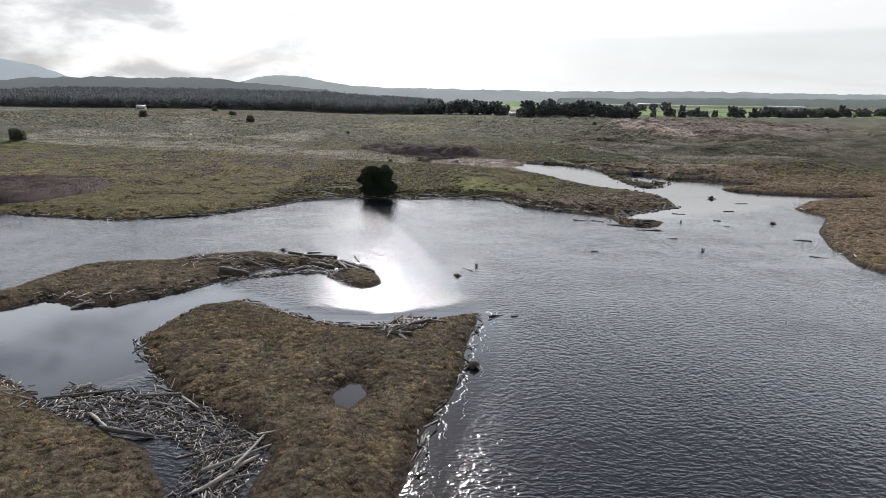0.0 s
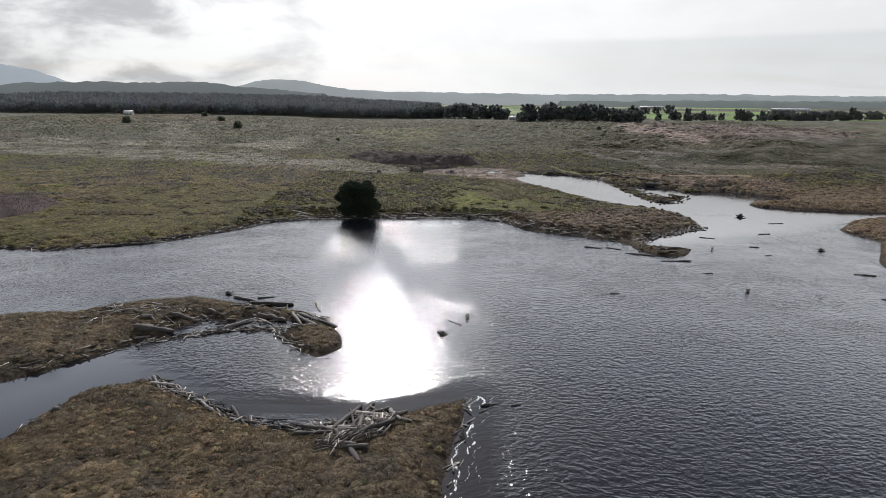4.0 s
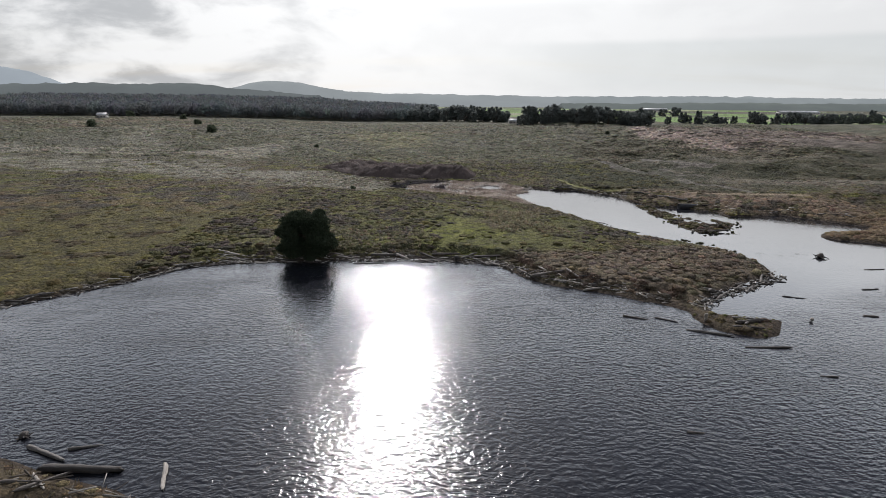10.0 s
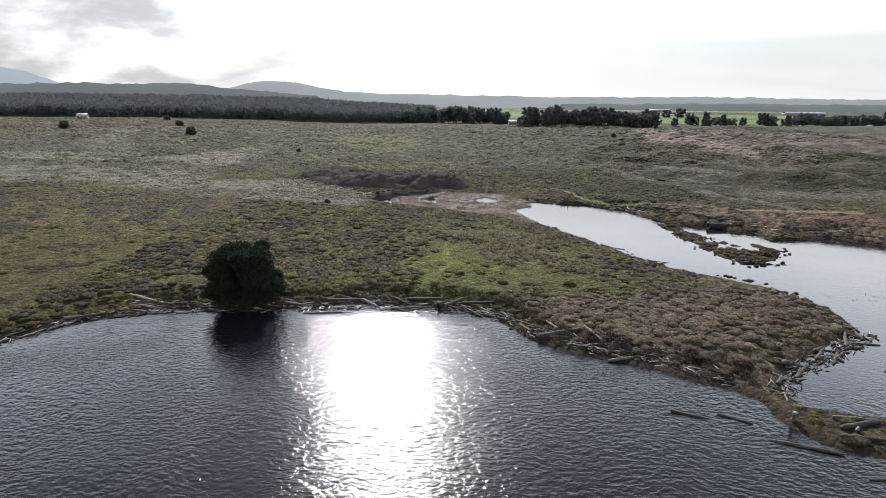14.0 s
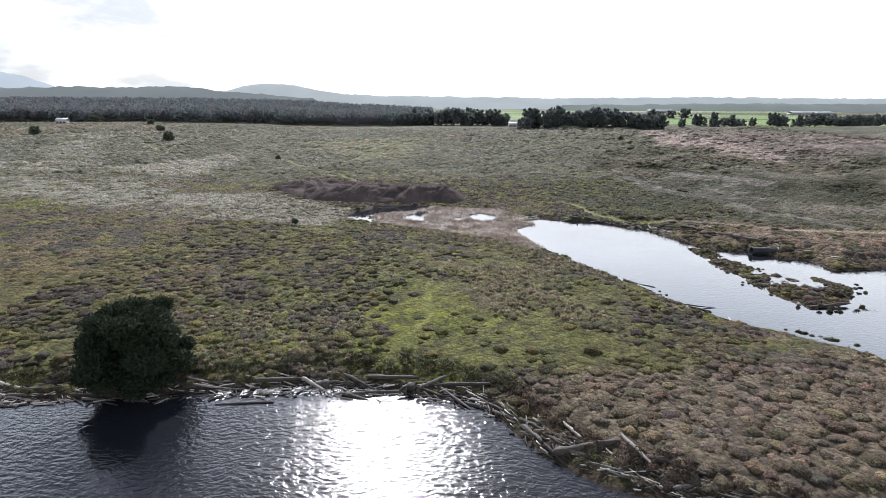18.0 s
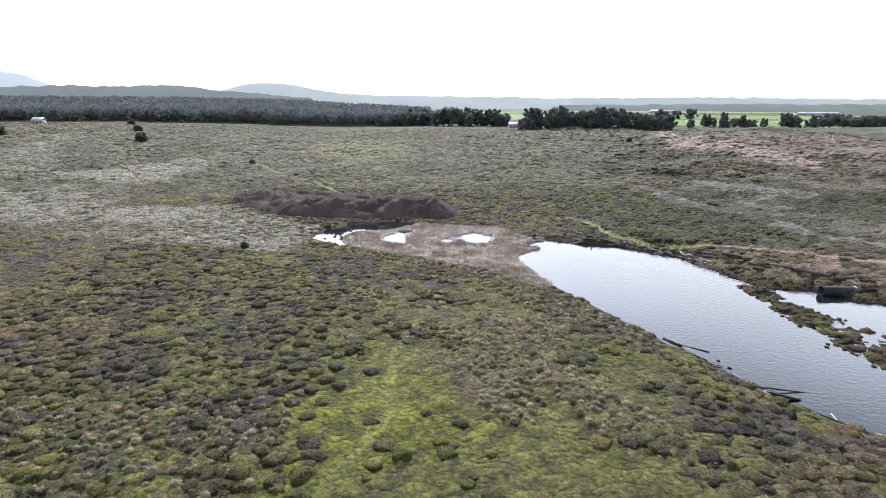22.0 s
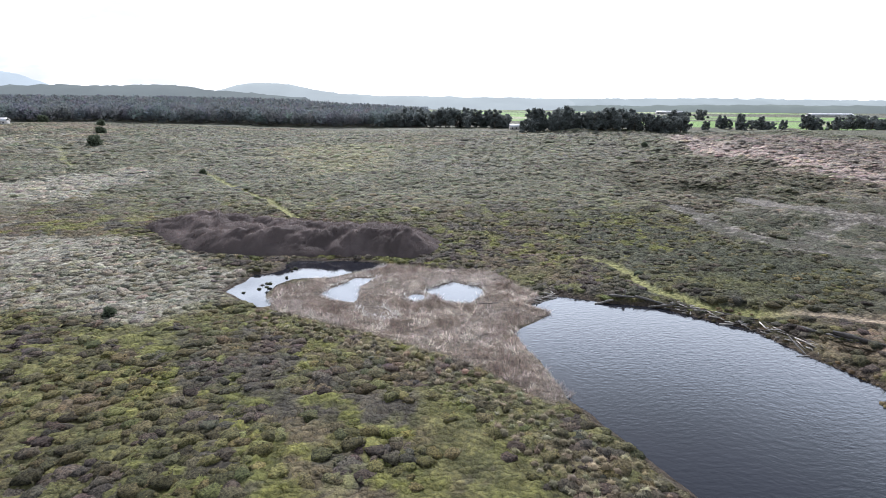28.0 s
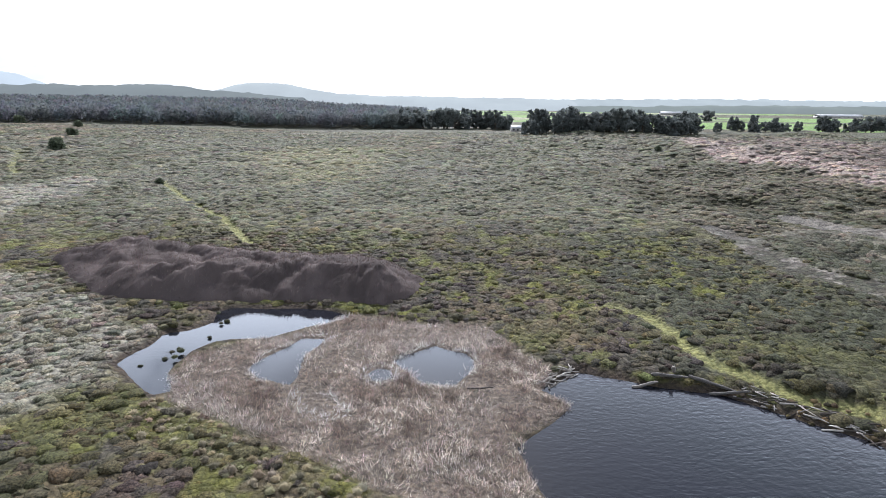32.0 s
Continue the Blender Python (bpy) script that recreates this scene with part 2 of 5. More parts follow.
def signed(x, y, poly):
    """Distance to the outline of a polygon, positive inside it."""
    p = np.array(poly, float)
    q = np.roll(p, -1, 0)
    best = np.full(x.shape, 1e18)
    inside = np.zeros(x.shape, bool)
    for (ax, ay), (bx, by) in zip(p, q):
        dx, dy = bx - ax, by - ay
        t = np.clip(((x - ax) * dx + (y - ay) * dy) / (dx * dx + dy * dy + 1e-9), 0, 1)
        best = np.minimum(best, (x - ax - t * dx) ** 2 + (y - ay - t * dy) ** 2)
        cross = (ay > y) != (by > y)
        if by != ay:
            inside ^= cross & (x < ax + (y - ay) * dx / (by - ay))
    return np.where(inside, 1, -1) * np.sqrt(best)


def step(v, lo, hi):
    t = np.clip((v - lo) / (hi - lo), 0, 1)
    return t * t * (3 - 2 * t)


# ---- shores ----
NORTH_SHORE = [(-185, 128), (-140, 133), (-114, 130), (-97, 127), (-81.6, 124.7), (-70, 128.7), (-62, 131.5), (-51, 142.6), (-48, 147.4), (-42, 154), (-33.5, 157.3), (-25, 158), (-12.3, 160.2), (-3, 161.2), (8, 160.4), (14.7, 158.4), (17.5, 153.5), (20.4, 149.1), (24.5, 145.9), (29.1, 144), (33.3, 142.2), (36.5, 139.5), (39.5, 137.8), (42, 135)]
SPIT = [(42.2, 131.5), (43.9, 127.7), (48, 125.3), (51, 126.4), (54.2, 132), (49.9, 132.6), (46, 134.5), (45.8, 137.9), (47.5, 141), (52.4, 144.6), (60.7, 150.7), (66, 153.5), (66.5, 158), (67, 164), (62.6, 172)]
INNER_WEST = [(56, 177), (53, 179), (50.2, 182.2), (48.1, 185.2), (46, 188.8), (44.2, 194), (41.4, 198.2), (38.8, 204.4), (35, 212), (31, 220.5), (28.5, 230), (27, 237), (30.7, 240.7), (33.1, 243.7), (30.5, 246.8), (35.1, 250.6)]
INNER_NORTH = [(41.6, 248), (49, 245.9), (54, 242), (59, 238), (61.5, 231), (64, 224), (66, 221), (69, 219), (73.7, 219.5), (76.2, 214.8), (82, 212.5), (82, 205), (90, 206), (98, 208), (104, 202), (112, 194)]
EAST_SHORE = [(107, 189), (95.5, 186.5), (93, 183), (95, 180), (105, 176), (120, 173), (136, 172.5), (136, 168), (118, 165), (108, 161), (99, 152), (98, 148), (99.5, 143.5), (100, 139.5), (94, 131), (88, 123.5), (81, 109), (78, 97), (79.6, 91.7), (85, 80), (95, 60), (110, 20), (120, -50), (60, -75), (-60, -75), (-150, -40), (-185, 20)]
POND = NORTH_SHORE + SPIT + INNER_WEST + INNER_NORTH + EAST_SHORE
MARSH = [(62.3, 222), (61.5, 214), (61.8, 206), (62.8, 199), (63.8, 190), (66, 185.5), (74, 188.5), (79, 195.6), (77, 200.5), (71.6, 204), (68.5, 207), (66.8, 213), (66.2, 219)]
ISLAND_A = [(-31.3, 73.5), (-36.7, 70.3), (-37.7, 64.7), (-39.2, 59.7), (-36.8, 55.8), (-32.8, 51.1), (-29.1, 47.6), (-25.1, 45.5), (-20.9, 42.1), (-17.2, 39.5), (-15.1, 37.5), (-15.5, 33.2), (-15, 24), (-11, 14), (-5, 16), (-3.3, 32.1), (-2.9, 33.5), (-1.8, 37.9), (-1.2, 42.3), (0.4, 45.8), (2.3, 53.7), (2.7, 59.7), (4.4, 65.9), (5.1, 71), (0.9, 68.7), (-3.8, 66.5), (-6.7, 64.5), (-11.2, 63.4), (-17.6, 65), (-25.3, 69.7)]
ISLAND_B = [(-100, 70), (-82, 79), (-69.1, 76), (-68, 82.9), (-65.4, 89.3), (-60.8, 91.9), (-51.7, 92.8), (-45.3, 97.6), (-37.3, 100), (-28.5, 96.6), (-20.4, 94.4), (-15.6, 91.2), (-11.8, 85.6), (-10.9, 82), (-11.8, 80.6), (-13.4, 79.4), (-15.5, 81), (-18.4, 84.1), (-20.1, 86.1), (-19.4, 87.6), (-18.2, 89), (-20.2, 90.6), (-22.3, 90), (-25.1, 92.3), (-26.7, 91.4), (-27.6, 89.6), (-30.4, 90.4), (-32.7, 91.3), (-33.1, 88.7), (-34.8, 87), (-34.4, 84.5), (-37, 83.6), (-40.1, 79.5), (-44.4, 74.6), (-49.2, 70.9), (-53.7, 70), (-60.6, 72.6), (-64.1, 68.4), (-84, 62)]
ISLAND_C = [(-60, 52), (-48.7, 49.2), (-43.5, 46.5), (-37.7, 42.5), (-32.4, 40.3), (-26.3, 38), (-22.6, 33.6), (-20, 28), (-18, 16), (-40, 4), (-75, 20), (-80, 44)]
POOL_LEFT = [(-16.5, 250.6), (-16.3, 252.7), (-15.3, 255.5), (-15.1, 258.8), (-12.9, 260.1), (-10.3, 262.7), (-11.2, 266.7), (-10.3, 268.2), (-5.3, 268), (-0.6, 268.6), (3.5, 268.2), (7.1, 265.8), (4.3, 263.2), (1.4, 261.2), (0, 259.8), (-1.9, 258), (-5.4, 257.8), (-7.8, 256.9), (-9.4, 254.2), (-10.3, 250.8), (-9.8, 248.8), (-7.5, 245.3), (-8.8, 244.5), (-11, 246.3), (-13.8, 248.4)]
POOL_MID = [(-1.2, 250.2), (-0.9, 252.6), (0.9, 255.6), (2.5, 258.5), (6, 258.9), (5.6, 256.6), (4.4, 254.2), (4.2, 251.4), (4.6, 248.7), (4.2, 246.9), (2.6, 247.4), (0.9, 247.7)]
POOL_RIGHT = [(14.9, 252.5), (15.7, 253.9), (17.6, 255.2), (19.2, 256.8), (21.3, 255.6), (23, 254.9), (23.9, 252.8), (23.7, 251.1), (22.9, 249.4), (21.7, 247.3), (20.2, 246.9), (18.4, 247.6), (17.4, 248.8), (16, 250.5)]
PUDDLE_MID = [(12.1, 249.4), (13, 250.7), (14.5, 250.4), (15, 248.7), (13.3, 247.8)]
PUDDLE_LOW = [(6.1, 244.5), (7.9, 244.2), (9.8, 243.2), (10.7, 241.2), (9.4, 241.2), (7.8, 242.1)]
PUDDLE = [(-12, 47.2), (-11.4, 48.8), (-10.2, 50.2), (-8.8, 49.9), (-7.9, 47.6), (-8.6, 45.4), (-9.6, 44.3), (-11.2, 45)]
REED_BED = [(-8.8, 247.1), (-9.2, 252.8), (-4.4, 257.3), (0.8, 259.8), (5.7, 265.7), (11.1, 265.9), (16.7, 263), (25.4, 263.3), (30.4, 254.3), (32.1, 250.5), (30.4, 246), (33.1, 243.7), (30.7, 240.7), (27.4, 238.5), (28.1, 231), (30.3, 225.5), (31.5, 221), (29.3, 219.3), (26.5, 221.3), (22, 226.9), (18.2, 229.7), (10.9, 233.8), (5.4, 236.7), (-1.6, 240.7), (-7.1, 243.3)]
THICKET = [(-47.4, 283.3), (-35.2, 272.4), (-27.2, 268.4), (-18.7, 268), (-11.6, 269), (-5.6, 269.5), (1.7, 269.8), (8.5, 268.6), (12.4, 268.8), (16, 274), (17.6, 279), (14, 284), (6, 287), (-4, 288), (-16, 289), (-24, 291.5), (-33, 291.5), (-42, 289)]
THICKET_WEST = [(-165, 174), (-118, 176), (-104, 166), (-104, 150), (-110, 138), (-120, 133), (-165, 136)]
MEADOW = [(-1.9, 177), (2, 188), (7, 194.5), (10, 193), (14.8, 180), (24, 178.3), (25.7, 169.4), (21.3, 164.5), (10.4, 162.7), (2.1, 165.2)]
TUSSOCKS = [(14.6, 199), (18.4, 203), (27.3, 203.3), (29.3, 197.5), (27, 188), (33.3, 177), (28, 176), (24, 184), (21.5, 177), (16.9, 177.5), (15.5, 186)]
PALE_HEATH = [(-119, 263), (-95, 257), (-51, 240), (-21, 237), (-14, 246), (-17, 258), (-24, 267), (-42, 275), (-75, 275), (-82, 296), (-82, 318), (-81, 336), (-84, 358), (-97, 360), (-106, 342), (-113, 335), (-120, 322), (-142, 323), (-166, 338), (-240, 340), (-240, 290)]
PALE_SLOPE = [(-155, 325), (-180, 372), (-204, 404), (-202, 456), (-212, 520), (-235, 525), (-244, 480), (-195, 420), (-165, 380), (-140, 345), (-132, 315)]
BROWN_POINT = [(17, 159), (20, 151), (28, 145), (36, 140), (42, 136), (46, 139), (54, 146), (66, 153), (67, 164), (61, 170), (50, 166), (36, 163), (26, 164)]
WEST_MEADOW = [(-112, 131), (-84, 127), (-62, 133), (-50, 145), (-40, 158), (-37, 176), (-48, 192), (-72, 200), (-104, 196), (-106, 166)]
TRAIL_EAST = [(39.3, 279.6), (40.8, 274.3), (42.7, 268.5), (46.9, 264.6), (48.3, 260), (48.8, 255.1), (49.8, 250.9), (52, 249.1), (53.7, 246.8), (55.5, 244.1), (58, 243), (61.5, 241.3), (68.2, 239.5), (74, 236.8), (79.6, 232.8), (86, 227), (110, 217)]
TRAIL_WEST = [(-70, 362), (-54, 343), (-44, 329.4), (-33, 318.7), (-25, 307), (-17.9, 297)]
TRAIL_FAR = [(-112, 366), (-128, 378), (-141, 393), (-158, 418), (-176, 442)]
TRAIL_MEADOW = [(4, 165), (9, 178), (8, 190), (10, 200), (14, 215)]


def along(x, y, line):
    """Distance to an open line."""
    best = np.full(x.shape, 1e18)
    for (ax, ay), (bx, by) in zip(line, line[1:]):
        dx, dy = bx - ax, by - ay
        t = np.clip(((x - ax) * dx + (y - ay) * dy) / (dx * dx + dy * dy), 0, 1)
        best = np.minimum(best, (x - ax - t * dx) ** 2 + (y - ay - t * dy) ** 2)
    return np.sqrt(best)


def shore(x, y):
    """Metres to the water's edge, positive on land."""
    ragged = 1.3 * (fractal(x, y, 5.0, 3, 3) - 0.5)
    d = -signed(x, y, POND)
    for land in (ISLAND_A, ISLAND_B, ISLAND_C, MARSH):
        d = np.maximum(d, signed(x, y, land))
    for pool in (POOL_LEFT, POOL_MID, POOL_RIGHT, PUDDLE, PUDDLE_MID):
        d = np.minimum(d, -signed(x, y, pool))
    return d + ragged


def bell(x, y, cx, cy, rx, ry, turn=0.0):
    c, s = math.cos(radians(turn)), math.sin(radians(turn))
    u, v = (x - cx) * c + (y - cy) * s, -(x - cx) * s + (y - cy) * c
    return np.exp(-((u / rx) ** 2) - (v / ry) ** 2)


def relief(x, y):
    """The height of the dry land."""
    z = 1.5 + 0.9 * (fractal(x, y, 22.0, 5, 3) - 0.5)
    z = z + step(y, 250, 330) * 2.2 + step(y, 320, 620) * 1.5
    z = z + (fractal(x, y, 60.0, 9, 3) - 0.45) * 5.0 * step(y, 255, 330) * (1 - 0.5 * step(y, 420, 560))
    z = z + step(-x, 70, 260) * step(y, 230, 420) * 4.5
    # dunes
    z = z + 6.5 * bell(x, y, 128, 226, 34, 17, -12) + 4.5 * bell(x, y, 98, 262, 24, 12, -25) + 4.0 * bell(x, y, 150, 290, 40, 20, 20)
    z = z + 5.0 * bell(x, y, 160, 430, 24, 90, 0) + 3.0 * bell(x, y, 200, 380, 60, 60, 0)
    z = z + (fractal(x, y, 38.0, 21, 4) - 0.4) * 7.5 * step(x, 70, 120) * step(y, 215, 245)
    z = z + (1 - np.abs(2 * fractal(x, y, 26.0, 23, 3) - 1) - 0.75) * 5.0 * step(x, 62, 95) * step(y, 222, 262) * (1 - 0.6 * step(y, 480, 600))
    z = z + (fractal(x, y, 17.0, 25, 3) - 0.5) * 2.6 * step(y, 275, 315) * (1 - step(y, 520, 640))
    # the woods in the west stand on rising land, the farmland lies level
    z = z + 11.0 * step(y, 690, 980) * step(-x, -80, 300)
    far = step(np.hypot(x, y), 850, 1250)
    z = z * (1 - far) + far * (4.0 + 16.0 * step(-x, 0, 500) + 3.0 * (fractal(x, y, 700.0, 4, 3) - 0.5))
    return z


def height(x, y, d=None):
    d = shore(x, y) if d is None else d
    top = relief(x, y)
    low = np.where(d > 0, step(d, -0.6, 7.0) * top * 0.9 + step(d, 0.0, 0.8) * 0.22, 0)
    isl = np.minimum(low, 1.0)
    near = (y < 112) & (x < 60)
    land = np.where(near, isl, low)
    basin = np.minimum(np.maximum(0, -signed(x, y, REED_BED)), np.maximum(0, -signed(x, y, POOL_LEFT)))
    land = np.minimum(land, 0.2 + 0.055 * basin)
    land = np.where(signed(x, y, REED_BED) > -1.0, np.minimum(land, 0.12), land)
    land = np.where(signed(x, y, MARSH) > -1.5, np.minimum(land, 0.02 + 0.8 * (fractal(x * 0.5, y, 2.6, 8, 3) - 0.47) + 0.012 * signed(x, y, MARSH).clip(-2, 4) + 0.05 * step(y, 203, 216) - 0.03), land)
    land = np.where(along(x, y, [(39, 137), (45, 131), (52, 129)]) < 6, np.minimum(land, 0.42), land)
    return np.where(d > 0, land, np.maximum(d * 0.35, -0.9))


OLIVE, GREEN, BROWN = (0.100, 0.093, 0.050), (0.098, 0.105, 0.040), (0.116, 0.087, 0.062)
LIME, TAN, PALE = (0.135, 0.145, 0.026), (0.22, 0.175, 0.125), (0.238, 0.228, 0.184)
DARK, MUD, SAND, ROSE = (0.066, 0.057, 0.050), (0.060, 0.047, 0.036), (0.36, 0.29, 0.21), (0.30, 0.22, 0.17)
FARM = (0.20, 0.31, 0.10)


def blend(base, colour, weight):
    return base * (1 - weight[..., None]) + np.array(colour) * weight[..., None]


def soft(x, y, poly, width, wander=6.0, seed=30):
    return step(signed(x, y, poly) + wander * (fractal(x, y, 8.0, seed, 3) - 0.5), -width, width)


ROSE_DUNES = [(141, 459), (168, 550), (206, 576), (270, 577), (330, 520), (300, 420), (228, 360), (147, 340), (142, 398)]
ROSE_CREST = [(168, 545), (141, 459), (140, 421), (143, 398), (148, 383), (149, 366), (147, 345)]


def sandy(x, y):
    """Bare grey sand blown into streaks."""
    grain = 3.4 * (fractal(x, y, 5.0, 49, 4) - 0.5)
    one = step(along(x, y, [(99.8, 320), (102, 311), (102, 302), (105, 295), (112, 286)]) + grain, 4.6, 2.8)
    two = step(along(x, y, [(76, 309), (78.7, 299), (75.5, 286), (77, 279), (83, 272), (88, 266), (96, 262)]) + grain, 3.8, 2.2)
    three = step(along(x, y, [(84, 269), (92, 279), (101.7, 287), (108, 291)]) + grain, 3.2, 1.6)
    four = step(along(x, y, [(77, 288), (81, 270), (89, 260), (88, 244), (95, 236), (97, 224)]) + grain, 2.2, 0.8) * 0.7
    return np.maximum(np.maximum(one, two), np.maximum(three, four))


def cover_colour(x, y):
    """The colour of what grows at a place."""
    n1, n2, n3, n4 = fractal(x, y, 26.0, 40, 4), fractal(x, y, 4.5, 41, 4), fractal(x, y, 70.0, 42, 3), fractal(x, y, 3.4, 43, 3)
    c = np.zeros(x.shape + (3,)) + np.array(OLIVE)
    c = blend(c, GREEN, step(n1, 0.45, 0.62) * 0.8)
    c = blend(c, BROWN, step(n2 + 0.4 * n3, 0.74, 0.82) * 0.7)
    c = blend(c, DARK, step(n2, 0.49, 0.42) * 0.85)
    c = blend(c, LIME, step(n4 + 0.35 * n1, 0.72, 0.84) * 0.6)
    beyond = step(y, 285, 340)
    c = blend(c, (0.112, 0.114, 0.080), beyond * 0.88)
    c = blend(c, (0.150, 0.150, 0.116), beyond * step(n1, 0.40, 0.60) * 0.7)
    c = blend(c, (0.088, 0.092, 0.060), beyond * step(n3, 0.50, 0.62) * 0.6)
    c = blend(c, TAN, beyond * step(n3, 0.56, 0.68) * step(n1, 0.4, 0.6) * 0.5)
    c = blend(c, DARK, beyond * step(n1, 0.56, 0.66) * 0.35)
    c = blend(c, (0.27, 0.26, 0.22), soft(x, y, [(-120, 318), (-112, 336), (-104, 346), (-97, 358), (-84, 356), (-82, 338), (-84, 320), (-90, 306)], 3, 9) * 0.7)
    c = blend(c, (0.19, 0.185, 0.11), soft(x, y, [(-78, 452), (-62, 488), (-14, 480), (-8, 374), (-29, 362), (-58, 411)], 10, 30) * 0.7)
    c = blend(c, (0.150, 0.118, 0.062), step(-x, 8, 45) * step(y, 250, 190) * step(n2, 0.38, 0.55) * 0.75)
    c = blend(c, (0.100, 0.089, 0.030), soft(x, y, WEST_MEADOW, 6, 14) * 0.92)
    c = blend(c, (0.072, 0.058, 0.036), soft(x, y, WEST_MEADOW, 3) * step(fractal(x * 0.6, y, 6.0, 48, 4), 0.56, 0.62) * 0.85)
    pale = np.maximum(soft(x, y, PALE_HEATH, 3, 14), soft(x, y, PALE_SLOPE, 5, 26) * 0.8)
    c = blend(c, PALE, pale * step(fractal(x, y, 3.0, 46, 3), 0.30, 0.46) * (0.35 + 0.65 * step(fractal(x * 0.4, y, 14.0, 47, 4), 0.38, 0.52)))
    c = blend(c, LIME, soft(x, y, MEADOW, 4, 7) * 0.95)
    c = blend(c, (0.160, 0.140, 0.094), soft(x, y, TUSSOCKS, 2, 5) * 0.8)
    c = blend(c, (0.150, 0.121, 0.092), soft(x, y, BROWN_POINT, 3, 5) * 0.85)
    dune = step(x, 60, 84) * step(y, 214, 232) * step(y, 470, 330)
    c = blend(c, (0.108, 0.098, 0.070), dune * 0.88)
    c = blend(c, (0.060, 0.060, 0.036), dune * step(n1, 0.46, 0.56) * 0.85)
    c = blend(c, PALE, dune * step(n2, 0.60, 0.7) * 0.3)
    c = blend(c, (0.185, 0.142, 0.105), step(along(x, y, [(62, 239), (70, 233), (80, 224), (92, 215), (112, 207)]), 11, 4) * step(n4, 0.3, 0.5))
    c = blend(c, (0.20, 0.168, 0.148), soft(x, y, ROSE_DUNES, 14, 40) * 0.85)
    c = blend(c, DARK, soft(x, y, ROSE_DUNES, 14, 40) * step(n1, 0.56, 0.66) * 0.6)
    c = blend(c, (0.32, 0.265, 0.235), step(along(x, y, ROSE_CREST) + 12 * (n2 - 0.5), 9, 3) * 0.95)
    gorse = np.maximum(np.maximum(soft(x, y, [(57, 264), (67, 272), (82, 262), (75, 240), (54, 232), (52, 246)], 3, 9), soft(x, y, [(120, 316), (130, 306), (110, 264), (100, 260), (104, 280)], 3, 9)), soft(x, y, [(130, 278), (146, 286), (128, 257), (112, 246), (110, 258)], 3, 9))
    c = blend(c, (0.048, 0.050, 0.030), gorse * 0.8)
    c = blend(c, (0.165, 0.150, 0.120), step(along(x, y, [(90, 303), (97, 289), (93, 262), (100, 246), (118, 236), (140, 232)]) + 7 * (n2 - 0.5), 7, 3) * 0.75)
    c = blend(c, (0.165, 0.150, 0.120), step(along(x, y, [(120, 322), (123, 292), (134, 290), (150, 306)]) + 7 * (n2 - 0.5), 6, 3) * 0.7)
    c = blend(c, (0.180, 0.166, 0.145), sandy(x, y))
    c = blend(c, (0.066, 0.070, 0.046), step(x, 36, 52) * step(x, 112, 95) * step(y, 243, 252) * step(y, 312, 292) * step(n4, 0.62, 0.5) * 0.9)
    east = step(x, 72, 84) * step(y, 212, 195)
    c = blend(c, (0.15, 0.11, 0.07), east * 0.9)
    c = blend(c, (0.095, 0.074, 0.052), step(along(x, y, [(40, 135), (45, 130), (53, 130)]), 8, 5) * 0.9)
    near = step(y, 126, 132) * step(y, 268, 250) * step(-x, 60, 40) * step(x, 70, 55) * (1 - soft(x, y, BROWN_POINT, 3, 5)) * (1 - pale)
    c = blend(c, (0.112, 0.112, 0.040), near * step(fractal(x, y, 11.0, 44, 3), 0.40, 0.56) * 0.75)
    isles = step(y, 114, 106) * step(x, 70, 60)
    c = blend(c, (0.120, 0.096, 0.064), isles * 0.95)
    c = blend(c, (0.075, 0.064, 0.050), isles * step(n2, 0.48, 0.58) * 0.75)
    c = blend(c, (0.165, 0.125, 0.075), isles * step(n4, 0.55, 0.66) * 0.7)
    c = blend(c, (0.155, 0.128, 0.105), soft(x, y, REED_BED, 1.0, 1.5))
    c = blend(c, (0.090, 0.070, 0.045), soft(x, y, MARSH, 1.0, 1.0) * 0.9)
    farm = step(np.hypot(x, y), 640, 720) * step(x, -120, 0)
    strip = fractal(x * 0.25, y, 160.0, 77, 2)
    c = blend(c, FARM, farm * step(strip, 0.46, 0.5))
    c = blend(c, (0.30, 0.30, 0.20), farm * step(strip, 0.64, 0.66))
    return c


def trails(x, y):
    return np.maximum(np.maximum(step(along(x, y, TRAIL_EAST), 1.15, 0.5) * step(y, 272, 262), np.maximum(step(along(x, y, TRAIL_WEST), 1.4, 0.6), step(along(x, y, TRAIL_FAR), 2.0, 0.9))), 0.3 * step(along(x, y, TRAIL_MEADOW), 0.9, 0.3))


def mounds(x, y, size, seed):
    """Rounded cushions: how far a place is from the middle of its cushion, that middle, and a number of the cushion's own."""
    wx2 = x + 0.9 * size * (smooth_noise(x, y, size * 1.7, seed + 1) - 0.5)
    wy2 = y + 0.9 * size * (smooth_noise(x, y, size * 1.7, seed + 2) - 0.5)
    ix, iy = np.floor(wx2 / size).astype(np.int64), np.floor(wy2 / size).astype(np.int64)
    best, bx, by, bn = np.full(x.shape, 9e9), np.zeros(x.shape), np.zeros(x.shape), np.zeros(x.shape)
    for dx in (-1, 0, 1):
        for dy in (-1, 0, 1):
            cx = (ix + dx + lattice(ix + dx, iy + dy, seed)) * size
            cy = (iy + dy + lattice(ix + dx, iy + dy, seed + 7)) * size
            d2 = (wx2 - cx) ** 2 + (wy2 - cy) ** 2
            near = d2 < best
            best, bx, by = np.where(near, d2, best), np.where(near, cx, bx), np.where(near, cy, by)
            bn = np.where(near, lattice(ix + dx, iy + dy, seed + 13), bn)
    return np.sqrt(best) / size, bx, by, bn


